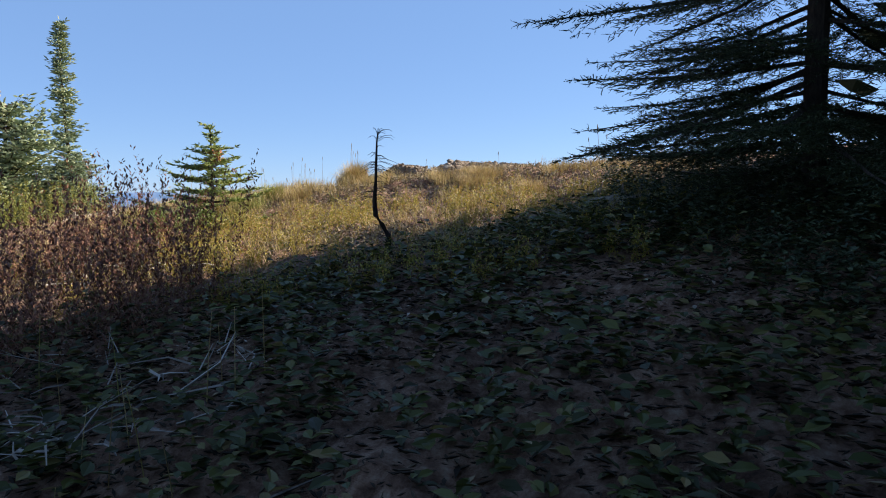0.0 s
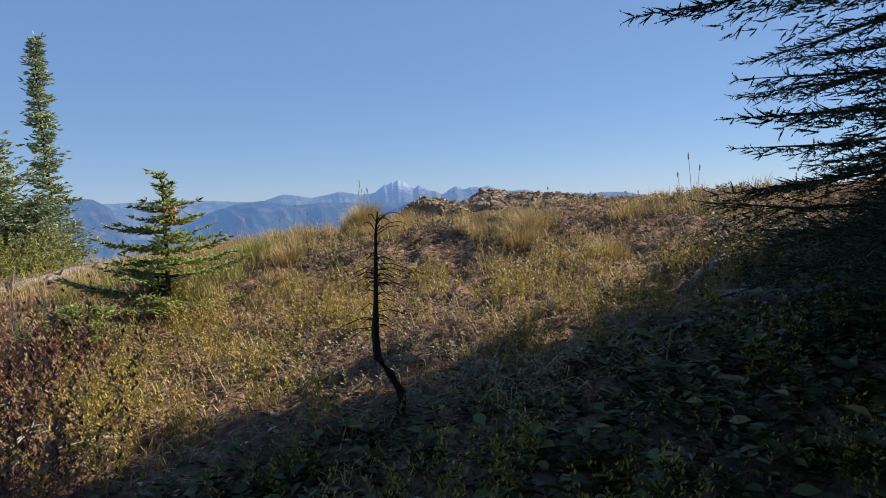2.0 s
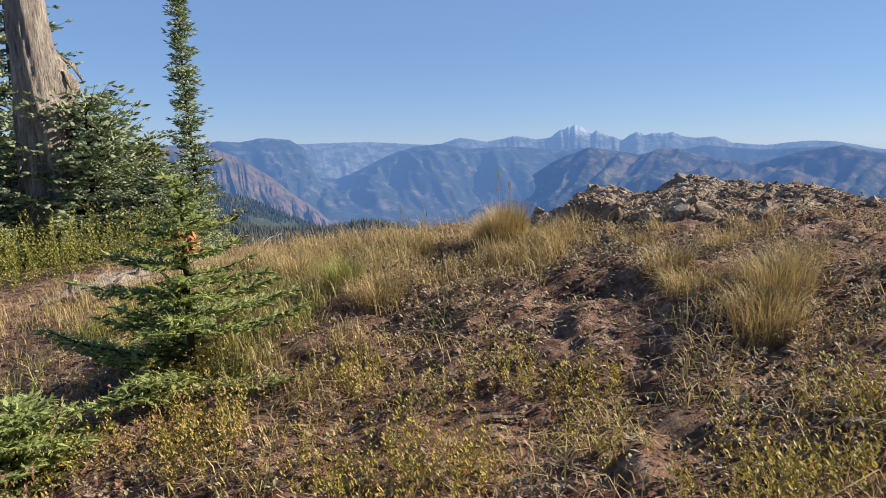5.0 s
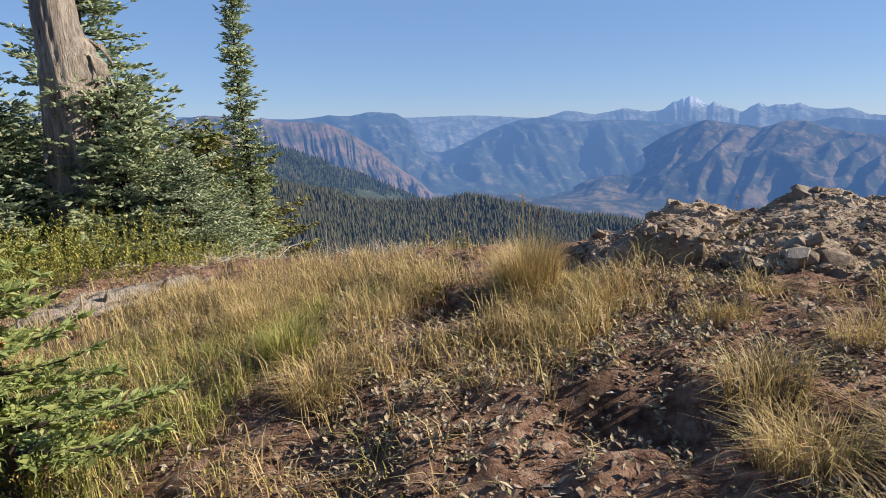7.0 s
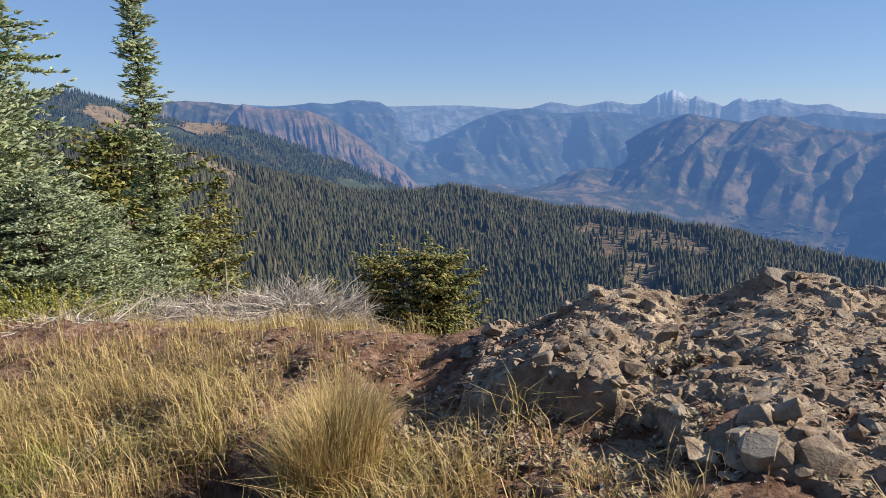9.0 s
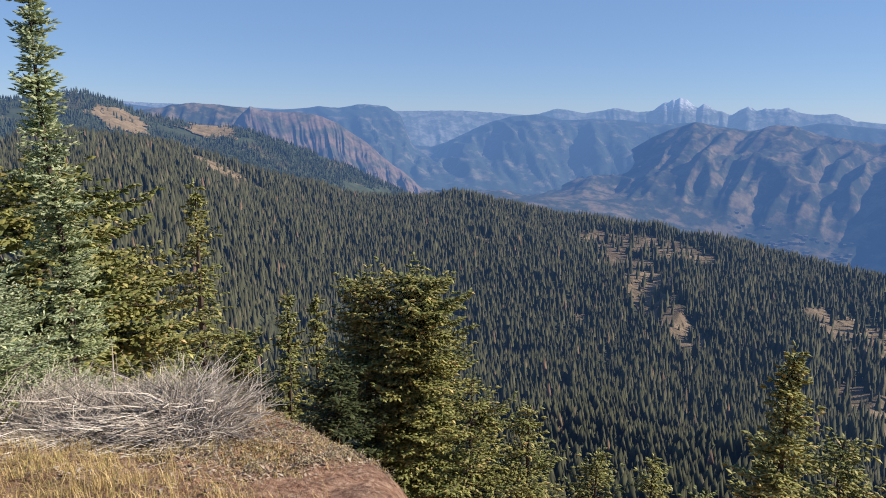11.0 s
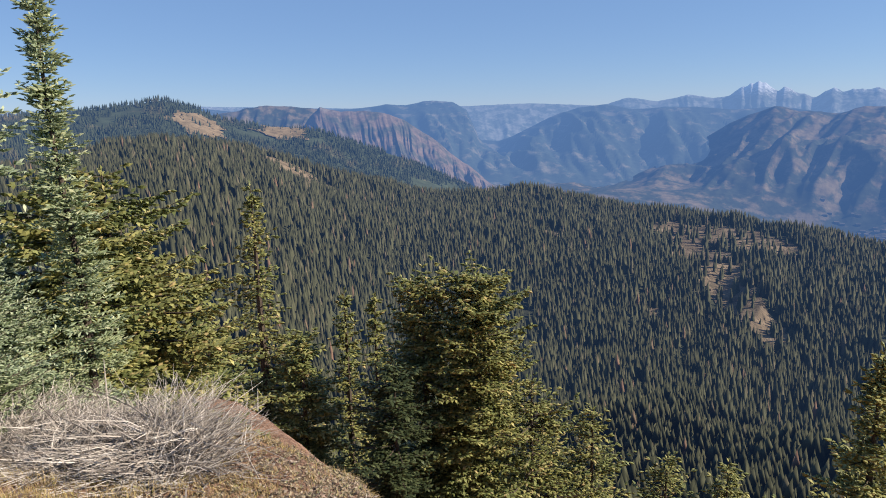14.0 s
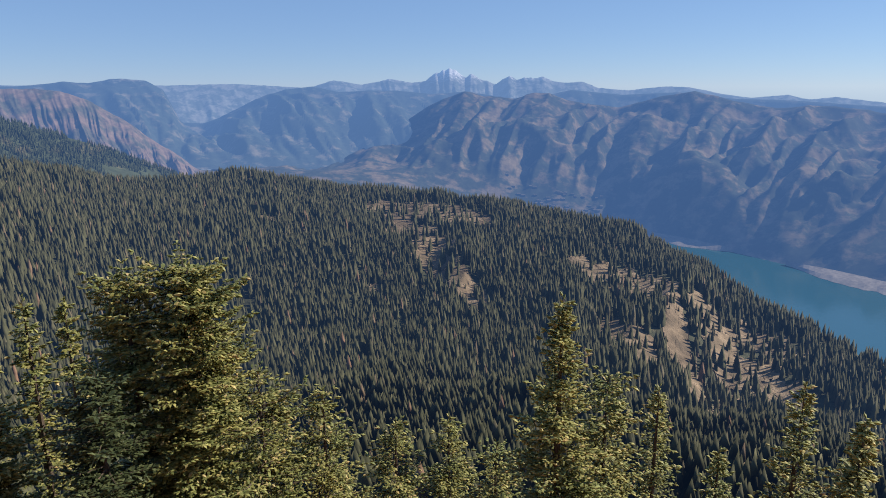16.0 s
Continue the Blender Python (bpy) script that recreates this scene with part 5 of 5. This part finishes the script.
q2, x, y, z = scatter(50000, -8.5, 2.5, 2.0, 12, 71, lambda x, y: np.clip(1.2 - 0.08 * np.abs(x + 1.5), 0.15, 1) * (0.35 + 0.65 * (fbm(x * 1.3, y * 1.3, 2, 14) > 0.45)))
n = len(x)
on_bed = (x > -3.6) & (x < 1.2) & (y > 10.3) & (y < 13.8)
z = np.where(on_bed, np.maximum(z, bed_z(x, y)), z)
P = np.stack([x, y, z + 0.004], 1)
a = q2.uniform(0, 6.28, n)
D = unit(np.stack([np.cos(a), np.sin(a), 0.5 * q2.standard_normal(n) * 0.5], 1))
Lc = 0.014 + 0.06 * q2.random(n) ** 2.2
V, Fc = spindles(P, D, Lc, Lc * (0.10 + 0.16 * q2.random(n)), 0.5, 3)
tagged(mesh_object("litter", V, Fc, LITTER), "brown and grey litter of chips, bark and gravel", "litter", kind="stuff")

q2, x, y, z = scatter(13000, -3.0, 1.2, 10.5, 13.2, 72, lambda x, y: 0.3 + 0.7 * (fbm(x * 2, y * 2, 2, 5) > 0.45))
n = len(x)
z = np.maximum(z, bed_z(x, y))
a = q2.uniform(0, 6.28, n)
Lc = 0.012 + 0.032 * q2.random(n) ** 2
V, Fc = spindles(np.stack([x, y, z + 0.004], 1), unit(np.stack([np.cos(a), np.sin(a), 0.3 * q2.standard_normal(n)], 1)), Lc, Lc * (0.12 + 0.2 * q2.random(n)), 0.5, 3)
tagged(mesh_object("litter", V, Fc, LITTER), "brown chips, gravel and dead leaves on the outcrop", "litter", kind="stuff")
q2, x, y, z = scatter(14000, -10.5, -4.8, 13.0, 18.6, 73)
n = len(x)
a = q2.uniform(0, 6.28, n)
Lc = 0.02 + 0.08 * q2.random(n) ** 2
V, Fc = spindles(np.stack([x, y, z + 0.004], 1), unit(np.stack([np.cos(a), np.sin(a), 0.3 * q2.standard_normal(n)], 1)), Lc, Lc * (0.10 + 0.16 * q2.random(n)), 0.5, 3)
tagged(mesh_object("litter", V, Fc, LITTER), "pale chips and gravel on the brink slope", "litter", kind="stuff")
# needle duff up to the shadow edge, coloured dark to deepen the firs' shade
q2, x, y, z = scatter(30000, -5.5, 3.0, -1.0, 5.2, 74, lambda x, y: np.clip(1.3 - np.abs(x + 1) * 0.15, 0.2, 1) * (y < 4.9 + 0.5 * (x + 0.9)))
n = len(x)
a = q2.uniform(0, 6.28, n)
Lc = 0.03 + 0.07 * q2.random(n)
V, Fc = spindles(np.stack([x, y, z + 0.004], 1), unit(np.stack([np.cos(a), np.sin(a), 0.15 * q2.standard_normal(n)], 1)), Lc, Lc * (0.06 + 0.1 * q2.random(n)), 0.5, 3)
tagged(mesh_object("litter", V, Fc, SHADE_DUFF), "brown needle duff below the firs, coloured dark to deepen their shade", "litter", kind="stuff")

# ---- plants ----
def path_gap(x, y):
    return np.clip(0.25 + np.abs(x - np.interp(y, [-3, 3, 6, 9, 11], [-1.4, -1.5, -1.5, -1.4, -1.0])) / 0.35, 0.12, 1)

def open_soil(x, y):
    """False inside the bare hollows."""
    return (((x + 3.38) / 0.42) ** 2 + ((y - 9.72) / 0.5) ** 2 > 1) & (((x + 1.95) / 0.4) ** 2 + ((y - 8.55) / 0.2) ** 2 > 1) & (((x + 1.15) / 0.34) ** 2 + ((y - 8.58) / 0.2) ** 2 > 1)

def grass(name, n, box, seed, weight, h0, h1, mat, label, tuft=13, spread=0.05, bend=0.6, wide=0.0024):
    q, x, y, z = scatter(n, *box, seed, weight)
    free = open_soil(x, y)
    x, y = x[free], y[free]
    m = len(x)
    X, Y = np.repeat(x, tuft) + q.normal(0, spread, m * tuft), np.repeat(y, tuft) + q.normal(0, spread, m * tuft)
    P = np.stack([X, Y, ground_z(X, Y) - 0.01], 1)
    a = q.uniform(0, 6.28, m * tuft)
    D = np.stack([np.cos(a), np.sin(a), np.zeros(m * tuft)], 1)
    size = np.repeat(0.6 + 0.8 * q.random(m), tuft)
    L = (h0 + (h1 - h0) * q.random(m * tuft)) * size
    V, Fc = blades(P, D, L, wide * (0.6 + 0.9 * q.random(m * tuft)) * 2, bend * (0.3 + q.random(m * tuft)))
    return tagged(mesh_object(name, V, Fc, mat), label, "grass", kind="stuff")

def meadow(x, y):
    belt = np.exp(-((y - (9.6 + 0.25 * (x + 3))) / 1.1) ** 2) * (x < -2.2) * (fbm(x * 1.5, y * 1.5, 2, 18) > 0.45)
    return np.clip(0.10 + 0.85 * belt + 0.5 * (fbm(x * 0.8, y * 0.8, 3, 23) > 0.55), 0, 1) * path_gap(x, y) * (((x + 0.9) / 2.4) ** 2 + ((y - 11.9) / 1.4) ** 2 > 1)
def off_rock(x, y):
    return (y < np.interp(x, *FRONT) + 0.05) | (x < -3.3) | (x > 1.2) | (y > 13.4)
def dry_cover(x, y):
    bare = np.exp(-((x + 2.2) / 0.65) ** 2 - ((y - 8.2) / 1.1) ** 2) + 0.6 * np.exp(-((x + 1.2) / 0.5) ** 2 - ((y - 9.9) / 0.5) ** 2)
    return np.clip(0.04 + 0.75 * (fbm(x * 1.5, y * 1.5, 3, 29) > 0.53) - 1.1 * bare, 0.015, 1) * off_rock(x, y) * (y > 4.0 + 0.35 * (x + 1.5)) * np.interp(y, [5, 8, 9.3], [0.45, 0.5, 0.8])
grass("grass", 9000, (-8.5, 2.5, 4.2, 13.5), 81, lambda x, y: np.clip(meadow(x, y) - 0.5 * np.exp(-((x + 2.1) / 0.8) ** 2 - ((y - 8.0) / 1.3) ** 2), 0.01, 1) * off_rock(x, y) * np.where(x > -2.0, 0.4, 1) * np.interp(y, [5, 8, 9.3], [0.22, 0.3, 1]), 0.08, 0.26, STRAW, "tufts of dry straw-coloured mountain grass", bend=0.7)
grass("grass", 12000, (-6.0, 2.6, 3.6, 11.2), 83, dry_cover, 0.07, 0.19, STRAW, "matted bent dead grass over the soil", tuft=8, spread=0.05, bend=1.5, wide=0.003)
grass("grass", 2600, (-6.6, -2.3, 8.4, 11.4), 82, lambda x, y: np.exp(-((y - (9.95 - 0.1 * (x + 3))) / 0.6) ** 2) * (fbm(x * 1.6, y * 1.6, 2, 8) > 0.47), 0.12, 0.30, STRAW, "thick belt of golden bunchgrass along the brink", tuft=20, spread=0.06, bend=0.9)
grass("grass", 6000, (-10.5, -4.8, 12.5, 18.5), 84, lambda x, y: 0.2 + 0.8 * (fbm(x * 1.2, y * 1.2, 2, 4) > 0.5), 0.04, 0.15, STRAW, "thin dry grass on the brink slope", tuft=8, bend=1.0)
grass("grass", 1300, (-6.2, -2.6, 7.3, 10.4), 85, lambda x, y: 1.0 * (fbm(x * 1.7, y * 1.7, 2, 51) > 0.52), 0.10, 0.28, GREEN_GRASS, "green and golden mountain grass in loose clumps", tuft=11, bend=0.9)
GRASS_SPOTS = ((-1.62, 9.8, 0.12, 140, 0.15, 11), (-1.45, 8.8, 0.16, 420, 0.25, 12), (-1.3, 8.4, 0.18, 420, 0.26, 13), (-1.05, 9.45, 0.16, 300, 0.2, 14), (-1.87, 10.3, 0.11, 120, 0.14, 15), (-1.5, 10.25, 0.11, 140, 0.15, 16), (-0.6, 8.9, 0.2, 350, 0.24, 17), (0.3, 8.6, 0.2, 350, 0.24, 18), (-3.6, 8.6, 0.18, 500, 0.28, 19))
def tussock(x, y, r, n, h, seed, label, mat=STRAW, bend=0.8):
    q = np.random.default_rng(seed)
    a, rr = q.uniform(0, 6.28, n), r * np.sqrt(q.random(n))
    P = np.stack([x + np.cos(a) * rr, y + np.sin(a) * rr, 0 * a], 1)
    P[:, 2] = ground_z(P[:, 0], P[:, 1]) - 0.01
    b = a + q.normal(0, 0.7, n)
    D = np.stack([np.cos(b), np.sin(b), 0 * b], 1)
    L, W, B = h * (0.55 + 0.6 * q.random(n)), 0.0026 * (1 + q.random(n)), bend * (0.25 + q.random(n))
    ob = holder("grass_tussock", (x, y, gz(x, y)), label, "grass", "tussocks")
    P -= np.array([x, y, gz(x, y)])
    # an upright heart, and leaning tufts round it
    heart = rr < 0.5 * r
    for name, sel in [("upright_tuft", heart)] + [("leaning_tuft", ~heart & ((a // (2 * math.pi / 4)).astype(int) == k)) for k in range(4)]:
        if sel.sum() > 3:
            V, Fc = blades(P[sel], D[sel], L[sel], W[sel], B[sel])
            mesh_object(name, V, Fc, mat, ob)
    return ob
tussock(-2.95, 10.1, 0.21, 1900, 0.46, 1, "large golden bunchgrass tussock beside a hollow", bend=0.5)
tussock(-3.1, 10.4, 0.2, 900, 0.36, 2, "golden bunchgrass tussock at the brink")
tussock(-4.1, 8.95, 0.16, 700, 0.34, 3, "green and gold grass tussock on the slope", GREEN_GRASS)
tussock(-0.85, 8.35, 0.22, 900, 0.3, 4, "straw-coloured grass tussock on bare soil")
tussock(-0.95, 7.9, 0.2, 700, 0.28, 5, "straw-coloured grass tussock on bare soil")
tussock(-1.75, 9.75, 0.13, 220, 0.17, 6, "straw-coloured grass tussock beside the rocks")
tussock(-0.2, 7.2, 0.18, 500, 0.26, 7, "straw-coloured grass tussock on bare soil")
tussock(-4.8, 9.5, 0.2, 700, 0.34, 8, "golden bunchgrass tussock at the brink")
for x, y, r, n, h, sd in GRASS_SPOTS:
    tussock(x, y, r, n, h, sd, "bent clump of straw-coloured dead grass", bend=1.1)
# seed stalks
def stalks(spots, label, mat=STRAW, head=True, r=0.0022):
    ch = []
    for x, y, h in spots:
        b = Vector((x, y, gz(x, y) - 0.01))
        s = Vector((g.uniform(-0.05, 0.05), g.uniform(-0.05, 0.05), 0))
        ch.append(tube([b, b + Vector((0, 0, h * 0.5)) + s * 0.4, b + Vector((0, 0, h)) + s], [r, r * 0.8, r * 0.5], 4))
        if head:
            t = b + Vector((0, 0, h)) + s
            ch.append(tube([t - Vector((0, 0, h * 0.12)), t - Vector((0, 0, h * 0.05)), t], [r, r * 2.4, r * 0.4], 5))
    v, f = merge(ch)
    return tagged(mesh_object("seed_stalks", v, f, mat), label, "grass", kind="stuff")
stalks([(-2.93 + g.normal(0, 0.06), 10.1 + g.normal(0, 0.06), g.uniform(0.55, 0.9)) for k in range(7)], "tall dry seed stalks rising from the tussock")
stalks([(g.uniform(-5.2, -3.4), g.uniform(8.6, 10.6), g.uniform(0.35, 0.6)) for k in range(26)], "dry seed stalks in the bunchgrass")
stalks([(-1.78, 11.95, 0.3), (-0.45, 9.55, 0.42), (-5.1, 8.3, 0.7), (-4.95, 8.2, 0.75), (-5.6, 8.4, 0.6), (-0.1, 7.4, 0.4), (0.9, 8.2, 0.7), (0.75, 8.1, 0.5), (1.0, 8.4, 0.6), (1.9, 7.6, 0.8)], "withered flower stems with dark seed heads", GREYHERB, True, 0.0035)
stalks([(g.uniform(-3.6, -1.8), g.uniform(0.6, 2.2), g.uniform(0.25, 0.5)) for k in range(16)], "thin pale dry stems among shaded leaves", STRAW, False, 0.003)

def sprigs(name, n, box, seed, weight, h0, h1, leaf, mat, label, per=14, upright=0.8, slim=0.55):
    """Small leafy shoots: leaves round short upright stems."""
    q, x, y, z = scatter(n, *box, seed, weight)
    m = len(x)
    h = h0 + (h1 - h0) * q.random(m)
    s = q.random((m, per))
    lx, ly = q.normal(0, 0.12, m), q.normal(0, 0.12, m)
    px = (x[:, None] + lx[:, None] * s * h[:, None] * 2 + q.normal(0, 0.008, (m, per))).ravel()
    py = (y[:, None] + ly[:, None] * s * h[:, None] * 2 + q.normal(0, 0.008, (m, per))).ravel()
    pz = (z[:, None] + s * h[:, None]).ravel()
    a = q.uniform(0, 6.28, m * per)
    A = unit(np.stack([np.cos(a), np.sin(a), upright * (0.3 + q.random(m * per))], 1))
    Nn = unit(np.cross(A, np.stack([-np.sin(a), np.cos(a), q.normal(0, 0.4, m * per)], 1)))
    L = leaf * (0.6 + 0.8 * q.random(m * per))
    V, Fc = (leaf_shapes if leaf > 0.07 else small_leaves)(np.stack([px, py, pz], 1), Nn, A, L, L * slim)
    return tagged(mesh_object(name, V, Fc, mat), label, "plants", kind="stuff")
low = lambda x, y: np.clip(0.015 + 1.0 * (fbm(x * 2.6 + 4, y * 2.6, 3, 33) > 0.59), 0, 1) * path_gap(x, y) * (y < 7.4 - 0.25 * (x + 1.5)) * (y > 3.2)
sprigs("low_shrubs", 21000, (-6.5, 1.5, 3.0, 9.5), 91, low, 0.08, 0.30, 0.021, SPRIG, "low yellow-green huckleberry shoots on the slope", 20, upright=1.5, slim=0.42)
sprigs("low_shrubs", 13000, (-6, 3.0, 4.5, 11.5), 92, lambda x, y: 0.25 + 0.75 * (fbm(x * 1.1, y * 1.1, 3, 37) > 0.5), 0.02, 0.11, 0.03, GREYHERB, "withered grey-brown herbs close to the soil", 9)
sprigs("low_shrubs", 2600, (-9.5, -5.0, 14.3, 18.4), 104, None, 0.02, 0.10, 0.035, GREYHERB, "withered herbs on the brink slope", 9)
sprigs("shrub", 900, (-13.5, -8.3, 9.6, 12.6), 93, lambda x, y: np.exp(-((y - 11.2) / 1.1) ** 2), 0.35, 0.95, 0.034, SHRUB_GREEN, "bright green leafy shrubs below the low firs", 56, upright=1.3, slim=0.45)
sprigs("shrub", 380, (-10.4, -8.6, 12.4, 14.0), 94, None, 0.2, 0.6, 0.034, SHRUB_GREEN, "bright green leafy shrubs below the low firs", 40, upright=1.3, slim=0.45)
sprigs("shrub", 60, (-8.4, -7.5, 15.6, 16.2), 95, None, 0.1, 0.35, 0.05, HEMLOCK, "low green seedling on the brink", 30)
sprigs("shrub", 120, (-0.9, 1.2, 12.7, 13.2), 96, None, 0.08, 0.2, 0.03, SPRIG, "low ochre shrub along the top of the rocks", 20)
# russet shrub beside the start of the path
red = lambda cx, cy, r: (lambda x, y: (((x - cx) / r) ** 2 + ((y - cy) / r) ** 2 < 1) * 1.0)
sprigs("russet_shrub", 460, (-5.2, -2.9, 2.1, 4.3), 97, red(-4.0, 3.2, 1.05), 0.5, 1.2, 0.032, REDLEAF, "russet autumn shrub with withered leaves in half shade", 75, upright=1.5, slim=0.36)
sprigs("russet_shrub", 330, (-6.2, -3.9, 4.2, 6.3), 98, red(-5.05, 5.3, 1.05), 0.25, 0.75, 0.034, REDLEAF, "russet autumn shrub with withered leaves on the slope", 55, upright=1.4, slim=0.34)
sprigs("russet_shrub", 420, (-6.6, -3.2, 4.6, 7.2), 99, lambda x, y: 0.5 * (fbm(x, y, 2, 3) > 0.5), 0.08, 0.25, 0.034, REDLEAF, "low reddish plants on bare soil", 10)
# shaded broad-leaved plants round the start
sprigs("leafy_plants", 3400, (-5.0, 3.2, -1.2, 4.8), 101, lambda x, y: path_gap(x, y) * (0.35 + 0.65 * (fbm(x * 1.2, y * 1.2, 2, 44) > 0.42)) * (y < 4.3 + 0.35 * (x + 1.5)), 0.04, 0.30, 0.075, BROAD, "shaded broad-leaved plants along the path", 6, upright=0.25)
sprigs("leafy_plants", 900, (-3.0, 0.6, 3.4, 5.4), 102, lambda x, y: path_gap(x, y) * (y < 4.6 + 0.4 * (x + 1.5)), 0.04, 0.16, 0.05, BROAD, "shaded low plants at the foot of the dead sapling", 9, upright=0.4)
# thick undergrowth below the big fir, its shade put into the colour
sprigs("undergrowth", 2600, (0.2, 5.0, 1.6, 7.2), 103, lambda x, y: 1.0 * ((x - 0.25) > 0.15 * np.abs(y - 4.2)), 0.12, 0.5, 0.04, FIR_SHADED, "dense undergrowth below the big fir, coloured dark as shaded", 26, upright=0.4)
